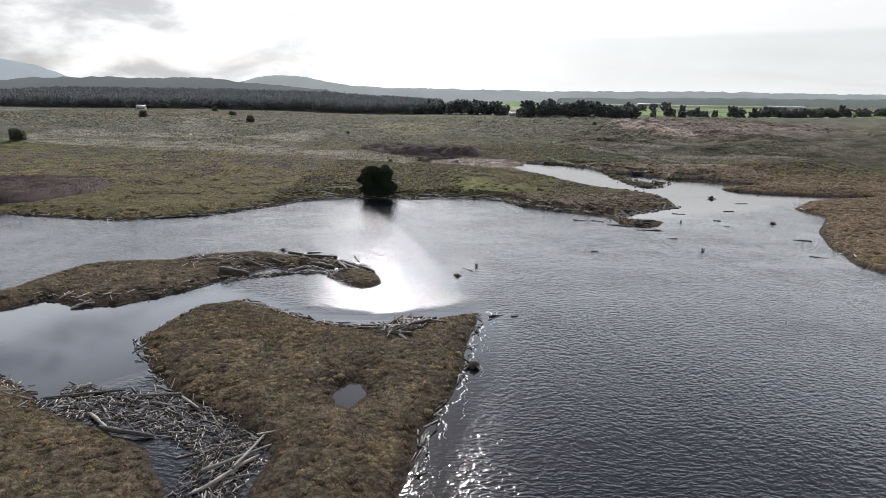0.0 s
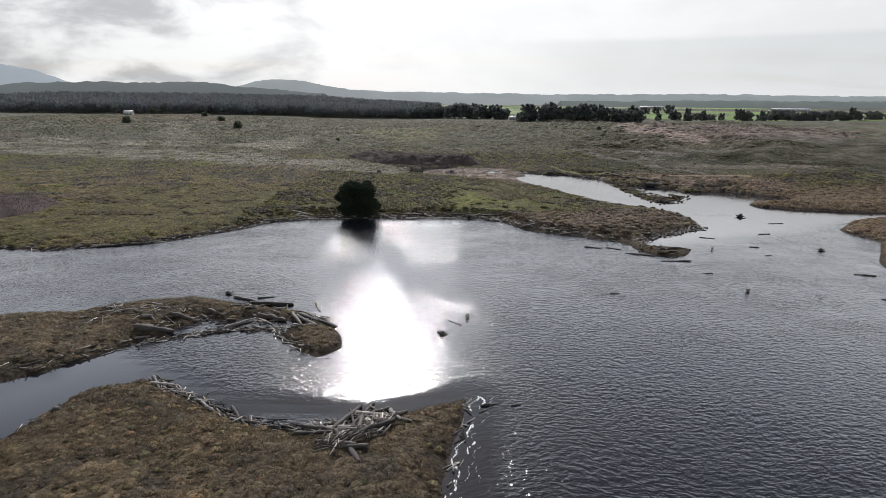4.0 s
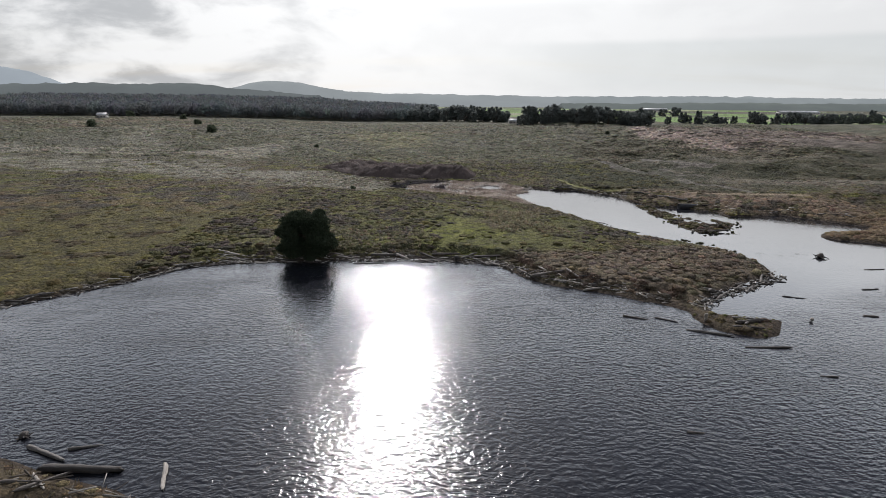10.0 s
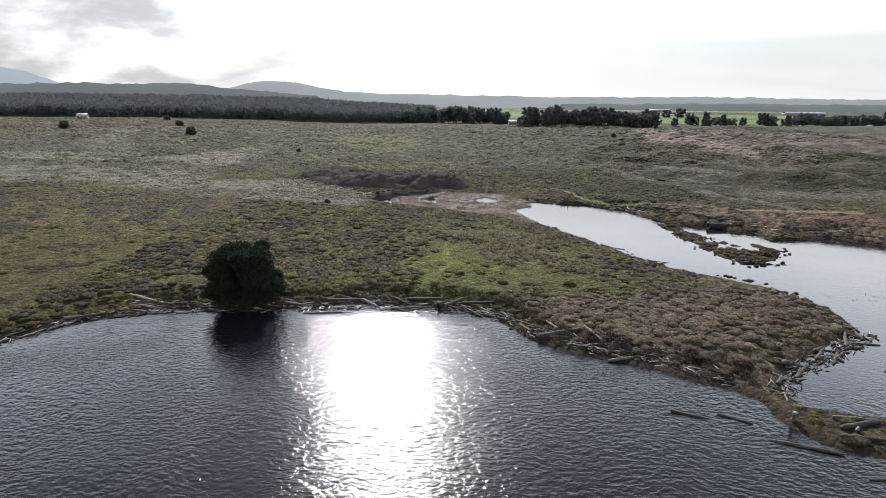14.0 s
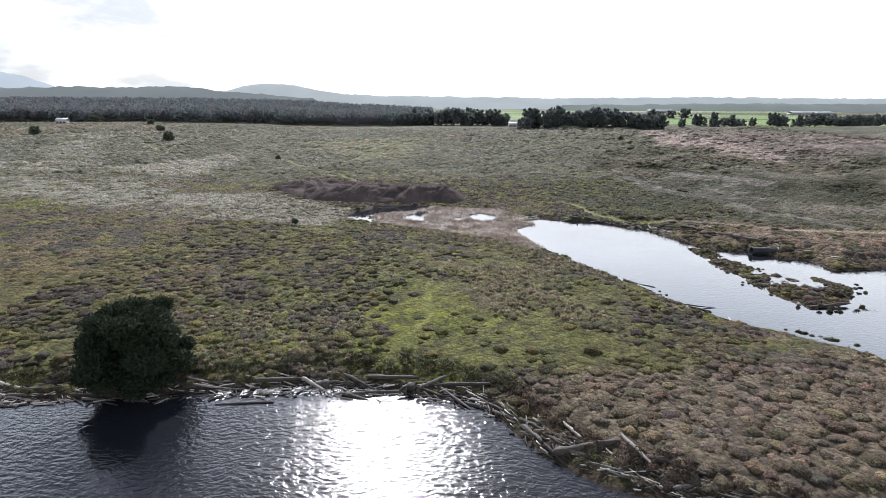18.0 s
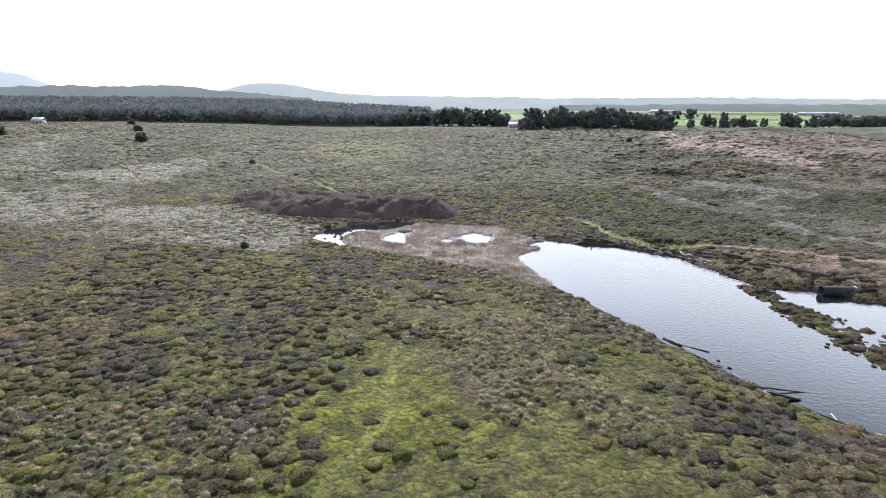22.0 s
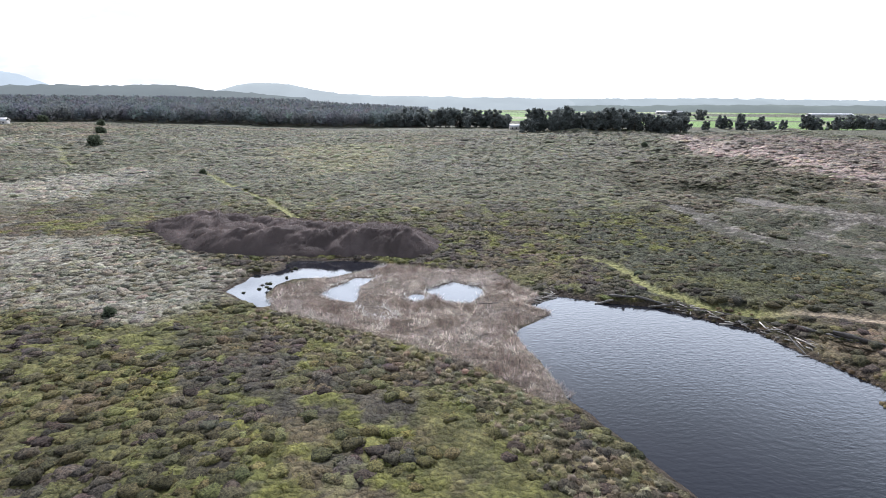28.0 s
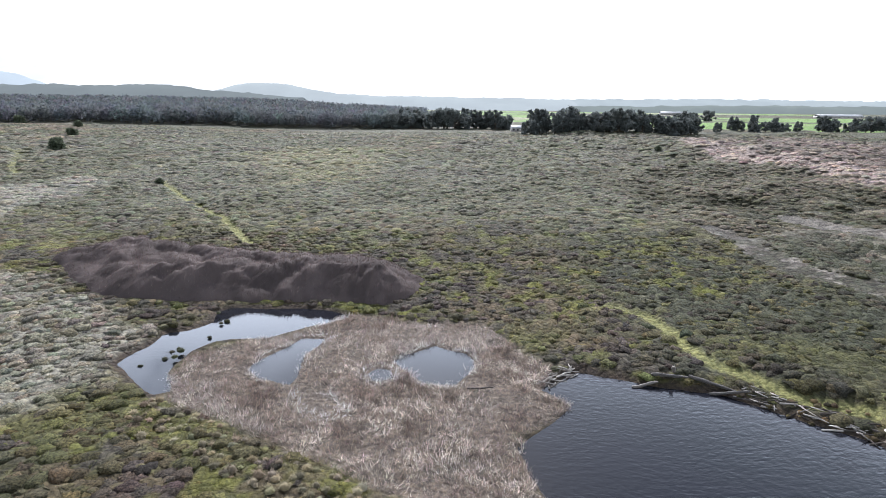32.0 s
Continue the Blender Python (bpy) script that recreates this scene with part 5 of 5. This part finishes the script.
put_log(-34.7, 42.8, -30.6, 39.8, 0.24, PALEWOOD, "in a log jam", "log jam", 0.35)
put_log(-32.6, 46.2, -27.5, 46.7, 0.22, DRIFT, "in a log jam", "log jam", 0.1)
put_log(-27.3, 46.5, -24.4, 43.8, 0.26, PALEWOOD, "in a log jam", "log jam", 0.2)
put_log(-19.6, 34.2, -15.3, 38.4, 0.22, PALEWOOD, "in a log jam", "log jam", 0.4)
put_log(-17.2, 34.6, -16.2, 40.0, 0.2, PALEWOOD, "in a log jam", "log jam", 0.5)
put_log(-19.5, 32.2, -15.8, 36.8, 0.25, PALEWOOD, "in a log jam", "log jam", 0.3)
put_log(20.8, 149.6, 26.4, 149.9, 0.5, WET, MUDDY, "north shore logs", 0.1)
put_log(27.0, 150.6, 28.4, 147.2, 0.26, PALEWOOD, MUDDY, "north shore logs", 0.4)
put_log(22.3, 153.2, 23.4, 150.7, 0.24, PALEWOOD, MUDDY, "north shore logs", 0.3)
put_log(28.8, 147.9, 32.4, 145.9, 0.36, WET, MUDDY, "north shore logs", 0.15)
put_log(-12.2, 157.4, -6.5, 158.1, 0.2, WET, FLOAT, "floating logs")
put_log(-9.4, 161.4, -4.0, 162.2, 0.4, WET, MUDDY, "north shore logs", 0.1)
put_log(-4.4, 162.0, -1.6, 160.2, 0.3, PALEWOOD, MUDDY, "north shore logs", 0.4)
put_log(0.2, 162.4, 3.4, 160.8, 0.26, DRIFT, MUDDY, "north shore logs", 0.4)
put_log(2.8, 162.3, 8.2, 161.9, 0.34, WET, MUDDY, "north shore logs", 0.3)
put_log(8.5, 160.4, 11.5, 162.0, 0.28, DRIFT, MUDDY, "north shore logs", 0.3)
put_log(11.0, 160.8, 16.0, 160.4, 0.34, WET, MUDDY, "north shore logs", 0.3)
put_log(42.6, 248.9, 46.6, 248.4, 0.3, DRIFT, "along the inner pond's bank", "inner pond logs", 0.2)
put_log(46.4, 248.5, 50.2, 246.3, 0.26, DRIFT, "along the inner pond's bank", "inner pond logs", 0.2)
put_log(47.7, 246.4, 51.4, 245.8, 0.24, DRIFT, "along the inner pond's bank", "inner pond logs", 0.1)
put_log(40.2, 247.6, 43.0, 248.0, 0.22, PALEWOOD, "along the inner pond's bank", "inner pond logs", 0.2)
put_log(44.7, 248.9, 45.2, 249.4, 0.3, PALEWOOD, "standing on the bank", "inner pond logs", 0.7)
put_log(22.8, 246.2, 25.6, 246.3, 0.14, WET, "among dry reeds", "inner pond logs", 0.3)
put_log(42.0, 199.4, 43.4, 197.0, 0.3, PALEWOOD, "at the inner pond's edge", "inner pond logs", 0.1)
put_log(43.2, 197.6, 46.0, 195.4, 0.16, DRIFT, "at the inner pond's edge", "inner pond logs")
put_log(39.1, 202.6, 40.1, 199.6, 0.16, DRIFT, "at the inner pond's edge", "inner pond logs", 0.1)
put_log(63.0, 236.6, 67.0, 231.0, 0.3, DRIFT, "on the mud bank", "inner pond logs", 0.1)
put_log(65.4, 233.4, 70.3, 228.4, 0.45, WET, "on the mud bank", "inner pond logs", 0.1)
put_log(69.6, 227.0, 73.9, 224.4, 0.4, DRIFT, "on the mud bank", "inner pond logs", 0.1)
put_log(73.0, 224.2, 77.4, 221.6, 0.5, DRIFT, "on the mud bank", "inner pond logs", 0.1)
put_log(46.8, 186.2, 52.4, 186.0, 0.13, WET, "at the inner pond's edge", "inner pond logs")
put_log(47.1, 184.8, 50.4, 184.4, 0.26, WET, "at the inner pond's edge", "inner pond logs")
put_log(46.4, 186.0, 47.1, 184.4, 0.2, PALEWOOD, "at the inner pond's edge", "inner pond logs")
put_log(38.5, 201.0, 39.7, 199.4, 0.18, DRIFT, "at the inner pond's edge", "inner pond logs")
put_log(66.4, 186.4, 72.6, 187.4, 0.45, WET, "at the marsh's edge", "inner pond logs", 0.1)
for x0, y0, x1, y1 in ((29.2, 103.7, 30.8, 103.7), (49.3, 115.4, 51.2, 115.1), (67.6, 127.9, 69.0, 127.6), (77.2, 115.6, 80.6, 114.6), (72.6, 102.6, 76.4, 100.8), (84.6, 157.6, 88.6, 157.9), (67.8, 134.2, 69.6, 133.8), (2.7, 91.6, 4.6, 89.8), (1.2, 87.4, 2.6, 86.4), (6.2, 69.0, 8.4, 69.7), (6.0, 67.8, 7.6, 69.0), (9.4, 69.2, 10.5, 69.5), (76.0, 146.0, 79.0, 146.4), (60.4, 142.2, 63.6, 141.2), (57.0, 147.6, 59.6, 147.0)):
    put_log(x0, y0, x1, y1, random.uniform(0.12, 0.26), WET, FLOAT, "floating logs")
for x, y in ((52.7, 105.4), (5.4, 92.6), (58.6, 131.6), (64.8, 186.9)):
    put_log(x - 0.1, y, x + 0.25, y + 0.7, 0.36, PALEWOOD, FLOAT, "floating logs", 0.35)
# shores
strewn([(-112, 130.6), (-97, 127.6), (-81.6, 125.3), (-70, 129.2), (-62, 132)], 15, (-0.6, 1.0), (1.5, 5), (0.12, 0.32), MUDDY, "north shore logs", 16, small=10)
strewn([(-62, 132), (-51, 143), (-42, 154.4), (-33, 157.8)], 16, (-0.8, 1.2), (1.5, 5), (0.12, 0.3), MUDDY, "north shore logs", 18, small=13)
strewn([(-38, 157), (-25, 158.3), (-12, 159.6), (-3, 160.3), (8, 159.6), (16, 158)], 34, (-0.8, 2.2), (1.8, 6.5), (0.12, 0.32), MUDDY, "north shore logs", 13, small=15)
strewn([(15, 158), (18, 154), (21, 150), (25, 147), (29, 145), (35, 142.5), (40, 138)], 20, (-0.4, 1.8), (1.5, 5), (0.12, 0.34), MUDDY, "north shore logs", 15, small=16)
strewn([(44, 136), (47, 140.5), (53, 145), (60, 150), (66, 154)], 16, (-2.2, 0.4), (1.5, 5), (0.15, 0.4), "piled on the point", "point logs", 30, (DRIFT, WET, WET), small=15)
strewn([(-11, 64), (-7, 65), (-4, 67), (-3, 64), (-8, 60)], 30, (-1.6, 1.2), (1.5, 5.5), (0.16, 0.42), "in a driftwood pile", "islet pile", 40, (DRIFT, WET, WET, WET, PALEWOOD), small=12, lift=0.2)
strewn([(-31, 73.4), (-25, 69.8), (-18, 65.4), (-11, 63.8)], 12, (-0.2, 0.8), (1.5, 4.5), (0.1, 0.28), MUDDY, "islet logs", 14, small=15)
strewn([(-40, 46), (-33, 44), (-27, 43.5), (-22, 41), (-18, 37), (-18.5, 33), (-19, 26)], 32, (-2.8, 2.6), (1.5, 5), (0.07, 0.18), "in a log jam", "log jam", 38, (DRIFT, PALEWOOD, PALEWOOD, WET), small=75, lift=0.05, thin=(0.02, 0.06), short=(0.2, 1.2))
strewn([(-37.4, 66), (-39, 60), (-36.6, 55.6), (-30, 48.4), (-22, 42.8), (-16, 38.6)], 2, (-0.3, 0.5), (1.2, 3), (0.1, 0.2), MUDDY, "islet logs", 18, small=60)
strewn([(-2.6, 34), (-1, 43), (2.4, 54), (4.4, 65), (5, 70)], 2, (-0.3, 0.4), (1.0, 2.4), (0.08, 0.16), MUDDY, "islet logs", 18, small=35)
strewn([(-60, 52), (-48, 49), (-40, 44)], 10, (-1.5, 0.5), (1.5, 4), (0.1, 0.26), MUDDY, "islet logs", 25, small=15)
strewn([(-62, 72.5), (-53, 70.4), (-44, 75), (-36, 82.5)], 8, (0.2, 2.2), (1.0, 4), (0.1, 0.26), GRASSY, "islet logs", 25, small=10)
strewn([(-48, 90), (-40, 90), (-34, 90), (-24, 92.5), (-16, 88)], 26, (-3.5, 3.5), (1.0, 5), (0.14, 0.42), GRASSY, "islet logs", 35, (WET, WET, DRIFT, PALEWOOD), small=9, lift=0.15)
strewn([(-37.1, 83.2), (-32.3, 84.9), (-29.6, 86.2), (-27, 87.2), (-21.5, 87.8), (-18.2, 83.7), (-14.9, 81.1)], 7, (-0.3, 0.3), (1, 4), (0.06, 0.14), "in shallow water", "islet logs", 8, small=34)
strewn([(30.5, 247.2), (35.1, 251)], 6, (-0.6, 0.8), (1.2, 4), (0.1, 0.2), "at the inner pond's edge", "inner pond logs", 18, small=6)
strewn([(50, 245.7), (54, 242.6), (59, 238.6), (62, 231)], 8, (-0.2, 1.8), (1.0, 4), (0.08, 0.24), "on the mud bank", "inner pond logs", 20, small=15)
strewn([(55, 178), (50, 182.8), (46.2, 189.2), (44.3, 194.4)], 6, (0.0, 1.5), (1.0, 4), (0.08, 0.2), "at the inner pond's edge", "inner pond logs", 18, small=6)
strewn([(74, 221), (83, 213), (84, 206.5), (92, 207.5), (99, 209), (112, 199)], 10, (0.2, 2.6), (1.5, 5), (0.15, 0.4), "on the inlet's bank", "inlet logs", 25, (DRIFT, WET, WET), small=15)
strewn([(80, 92), (78.5, 97), (81.5, 109), (88.5, 123.5), (95, 131), (100, 140), (98.5, 149), (108, 161)], 5, (-1.6, -0.1), (1.5, 4), (0.12, 0.28), MUDDY, "east shore logs", 20, small=15)

mid = np.array([((a + c) / 2, (b + e) / 2) for a, b, c, e, *_ in placed])
ends = np.array([(a, b) for a, b, *_ in placed]), np.array([(c, e) for _, _, c, e, *_ in placed])
za, zb = (np.maximum(height(q[:, 0], q[:, 1]) + 0.6 * canopy(q[:, 0], q[:, 1], shore(q[:, 0], q[:, 1]))[0], -0.05) for q in ends)
for k, (x0, y0, x1, y1, rad, mat, where, group, lift) in enumerate(placed):
    span = math.hypot(x1 - x0, y1 - y0)
    upright = "standing" in where
    m = Matrix.LocRotScale((*mid[k], (za[k] + zb[k]) / 2 + rad * 0.45 + lift * 0.6), Euler((random.uniform(0, 6.3), -math.atan2(zb[k] - za[k], span) + (radians(70) if upright else radians(random.gauss(0, 2 + 8 * lift))), math.atan2(y1 - y0, x1 - x0)), "XYZ"), (span, rad, rad))
    ob = new("driftwood_log", LOGS[mat.name][k % 5])
    ob.matrix_basis = m
    tagged(ob, WORDS[mat.name] + " " + where, "log", group)

sk = np.array(sticks)
zs = np.maximum(height(sk[:, 0], sk[:, 1]) + canopy(sk[:, 0], sk[:, 1], shore(sk[:, 0], sk[:, 1]))[0], 0.0)
bar = np.array([(-0.5, -1, 0), (-0.5, 1, 0), (-0.5, 0, 1.6), (0.5, -0.7, 0), (0.5, 0.7, 0), (0.5, 0, 1.2)])
tri = np.array([(0, 3, 4), (0, 4, 1), (1, 4, 5), (1, 5, 2), (2, 5, 3), (2, 3, 0), (0, 1, 2), (3, 5, 4)])
tilt = rng.normal(0, 0.12, len(sk))
rest = zs + 0.04 + sk[:, 5] * rng.uniform(0, 1.2, len(sk))
dark = rng.uniform(0, 1, len(sk)) < 0.58
tone = np.where(dark[:, None], np.array((0.085, 0.074, 0.062)), np.array((0.44, 0.41, 0.37))) * rng.uniform(0.5, 1.3, (len(sk), 1))
STICK = plant_material("broken_driftwood", (0.8, 0.8, 0.8, 1), (1.2, 1.2, 1.2, 1), 0.0)
# the longer pieces of the log jam lie one by one
jam = (sk[:, 0] > -45) & (sk[:, 0] < -12) & (sk[:, 1] > 20) & (sk[:, 1] < 50)
longest = np.argsort(np.where(jam, -sk[:, 3], 0))[:280]
PIECES = [mesh_of("piece", bar, tri, [STICK], np.tile(np.array(c) * k, (6, 1))) for c in ((0.085, 0.074, 0.062), (0.44, 0.41, 0.37)) for k in (0.6, 0.9, 1.2)]
for i in longest:
    x, y, a, span, thin = sk[i, :5]
    piece = new("driftwood_piece", PIECES[(0 if dark[i] else 3) + int(i) % 3])
    piece.matrix_basis = Matrix.LocRotScale((x, y, rest[i]), Euler((0, -math.atan(tilt[i]), a)), (span, thin, thin))
    tagged(piece, ("dark wet" if dark[i] else "bleached pale") + " broken stick of driftwood in a log jam", "driftwood", "log jam pieces")
left = np.ones(len(sk), bool)
left[longest] = False
sk, rest, tilt, tone = sk[left], rest[left], tilt[left], tone[left]
ca, sa = np.cos(sk[:, 2])[:, None], np.sin(sk[:, 2])[:, None]
lx, ly = bar[None, :, 0] * sk[:, 3][:, None], bar[None, :, 1] * sk[:, 4][:, None]
lz = bar[None, :, 2] * sk[:, 4][:, None] + lx * tilt[:, None] + rest[:, None]
sv = np.stack([lx * ca - ly * sa + sk[:, 0][:, None], lx * sa + ly * ca + sk[:, 1][:, None], lz], -1).reshape(-1, 3)
sf = (tri[None] + (np.arange(len(sk)) * 6)[:, None, None]).reshape(-1, 3)
tagged(new("driftwood_pieces", mesh_of("driftwood_pieces", sv, sf, [STICK], np.repeat(tone, 6, 0))), "small broken pieces of grey driftwood along shores", "driftwood", kind="stuff")

# root stumps


def stump(x, y, size, label, seed, mat=WET):
    g = random.Random(seed)
    z = max(0.0, float(height(np.array([x], float), np.array([y], float))[0]))
    ob = thing("root_stump", label, "stump", pose(x, y, z - 0.1, 0, 0, g.uniform(0, 360)), "stumps")
    v, f = [], []
    limb(v, f, (0, 0, 0), (0.5 * size, 0.1, 0.55 * size), 0.42 * size, 0.34 * size, 8)
    n = len(v)
    v.append(np.array((0.5 * size, 0.1, 0.6 * size)))
    f += [(n - 8 + k, n - 8 + (k + 1) % 8, n) for k in range(8)]
    part("trunk", mesh_of("trunk", np.array(v), np.array(f), [mat], None, True), ob)
    for k in range(7):
        a = k * 0.9 + g.uniform(-0.3, 0.3)
        v, f = [], []
        r = size * g.uniform(0.7, 1.15)
        q = (r * 0.55 * math.cos(a), r * 0.55 * math.sin(a), size * g.uniform(0.15, 0.5))
        limb(v, f, (0, 0, 0.3 * size), q, 0.16 * size, 0.09 * size, 6)
        limb(v, f, q, (r * math.cos(a + 0.2), r * math.sin(a + 0.2), size * g.uniform(-0.1, 0.75)), 0.09 * size, 0.02 * size, 6)
        part("root", mesh_of("root", np.array(v), np.array(f), [mat], None, True), ob)
    return ob


stump(81.5, 165.5, 1.35, "big dark root stump in the inlet's shallows", 1)
stump(3.2, 54.0, 1.3, "dark root stump washed by foam", 2)
stump(-33.0, 101.2, 0.8, "small dark root stump in the water", 3)
stump(81.6, 131.7, 0.9, "dark snag sticking out of the pond", 4)
stump(1.9, 86.9, 0.8, "dark snag sticking out of the pond", 5)
stump(7.5, 160.6, 1.3, "dark root stump among shore driftwood", 6)
stump(-1.6, 161.2, 1.2, "dark root stump among shore driftwood", 7)
stump(77.5, 222.2, 1.0, "grey root stump on the mud bank", 8, DRIFT)
stump(49.5, 143.0, 1.2, "dark root stump piled on the point", 9)
stump(-36.2, 66.2, 0.9, "dark stump at the islet's edge", 10)

# ---- foam along the windward shore, foam and painted glints on the north shore ----
FOAM = plain_material("foam", (0.72, 0.72, 0.70), 0.9, 0.15, 4.0)
fp = []
edge = [(-3.0, 30), (-1.8, 38), (-0.9, 43), (0.6, 47), (2.5, 54), (3.2, 60), (4.6, 66), (5.4, 71)]
for lane in range(4):
    for _ in range(400):
        k = random.randrange(len(edge) - 1)
        (ax, ay), (bx, by), u = edge[k], edge[k + 1], random.random()
        ly = ay + (by - ay) * u
        o = 0.35 + 0.62 * lane + 0.35 * math.sin(ly * 0.9 + lane * 2) + 0.2 * math.sin(ly * 2.7 + lane)
        if noise.noise((lane * 5.0, ly * 0.35, 0.0)) > -0.12 + 0.08 * lane:
            fp.append((ax + (bx - ax) * u + o + random.gauss(0, 0.05), ly, random.uniform(0.03, 0.09) if lane < 2 else random.uniform(0.012, 0.034)))
# north shore: white flecks stand for foam and for sunlit water between logs
for _ in range(2300):
    u = random.random()
    if noise.noise((u * 22.0, 3.0, 0.0)) > -0.05:
        fp.append((-13 + 29 * u, 159.7 + 1.2 * math.sin(math.pi * u) + random.gauss(0, 0.45) - (0.09 * max(0, u - 0.75) * 29) ** 2, random.uniform(0.03, 0.14)))
fp = np.array(fp)
fv, ff = [], []
for k, (x, y, r) in enumerate(fp):
    n = len(fv)
    fv.append((x, y, 0.035))
    for s in range(6):
        a = s * math.pi / 3 + k
        q = r * random.uniform(0.5, 1.4)
        fv.append((x + q * math.cos(a), y + 1.8 * q * math.sin(a), 0.006))
    ff += [(n, n + 1 + s, n + 1 + (s + 1) % 6) for s in range(6)]
tagged(new("shore_foam", mesh_of("shore_foam", np.array(fv), np.array(ff), [FOAM], None, True)), "white foam flecks on the shores, some painting in water glints", "foam", kind="stuff")

# ---- far farm buildings ----
WHITE, ROOF, PANE = plain_material("white_wall", (0.42, 0.40, 0.38), 0.7, 0.08, 0.3), plain_material("grey_roof", (0.45, 0.45, 0.45), 0.6, 0.12, 0.3), plain_material("dark_window", (0.03, 0.035, 0.04), 0.2, 0.2, 1.0)


def box(x0, y0, z0, x1, y1, z1):
    v = np.array([(x, y, z) for z in (z0, z1) for y in (y0, y1) for x in (x0, x1)])
    return v, np.array([(0, 2, 3, 1), (4, 5, 7, 6), (0, 1, 5, 4), (2, 6, 7, 3), (0, 4, 6, 2), (1, 3, 7, 5)])


def farmhouse(name, label, x, y, turn, long, deep, eave, gable, windows, group=""):
    z = float(height(np.array([x], float), np.array([y], float))[0]) - 0.3
    ob = thing(name, label, "building", pose(x, y, z, 0, 0, turn), group)
    part("wall", mesh_of("wall", *box(-long / 2, -deep / 2, 0, long / 2, deep / 2, eave), [WHITE]), ob)
    e = 0.5
    v = [(s * (long / 2 + e), q * (deep / 2 + e), eave - 0.2 + h) for s in (-1, 1) for q, h in ((-1, 0), (0, gable), (1, 0), (1, 0.25), (0, gable + 0.3), (-1, 0.25))]
    f = [(k, (k + 1) % 6, 6 + (k + 1) % 6, 6 + k) for k in range(6)] + [(0, 5, 4, 1), (1, 4, 3, 2), (6, 7, 10, 11), (7, 8, 9, 10)]
    part("roof", mesh_of("roof", np.array(v), np.array(f), [ROOF]), ob)
    for k in range(windows):
        wx = -long / 2 + long * (k + 0.5) / windows
        pane = part("window", mesh_of("window", *box(wx - 0.6, -deep / 2 - 0.06, eave * 0.35, wx + 0.6, -deep / 2 - 0.005, eave * 0.75), [PANE]), ob)
    return ob


farmhouse("greenhouse", "long low white greenhouse in green fields", 760, 1300, 6, 90, 18, 4, 3, 10, "farm buildings")
farmhouse("greenhouse", "long low white greenhouse in green fields", 520, 1500, -4, 60, 16, 4, 3, 8, "farm buildings")
farmhouse("barn", "pale farm barn with a grey roof", 300, 1150, 5, 34, 14, 5, 4, 5, "farm buildings")
farmhouse("house", "white house at the edge of woods", -338, 606, 12, 8, 7, 3.2, 2.2, 3, "houses")
farmhouse("house", "small pale house by the cypress row", 73, 668, 3, 10, 8, 3, 2, 3, "houses")

# ---- a stranded pipe at the inlet ----


def tube(r0, r1, x0, x1, seg=18):
    """A hollow tube along x with wall thickness."""
    v, f = [], []
    for x, r in ((x0, r1), (x0, r0), (x1, r0), (x1, r1)):
        v += [(x, r * math.cos(2 * math.pi * k / seg), r * math.sin(2 * math.pi * k / seg)) for k in range(seg)]
    for ring in range(4):
        for k in range(seg):
            i, j = ring * seg + k, ring * seg + (k + 1) % seg
            f.append((i, j, ((ring + 1) % 4) * seg + (k + 1) % seg, ((ring + 1) % 4) * seg + k))
    return np.array(v), np.array(f)


pipe = thing("stranded_pipe", "thick black pipe stranded at the inlet's edge", "pipe", pose(75.9, 216.7, 0.62, 0, 1.5, 2))
part("barrel", mesh_of("barrel", *tube(0.78, 0.70, -2.9, 2.7), [plain_material("black_pipe", (0.020, 0.021, 0.025), 0.75, 0.3, 2.0)], None, True), pipe)
part("end_band", mesh_of("end_band", *tube(0.82, 0.71, 2.35, 2.6), [plain_material("white_band", (0.62, 0.61, 0.58), 0.6, 0.1, 3.0)], None, True), pipe, "white painted band")
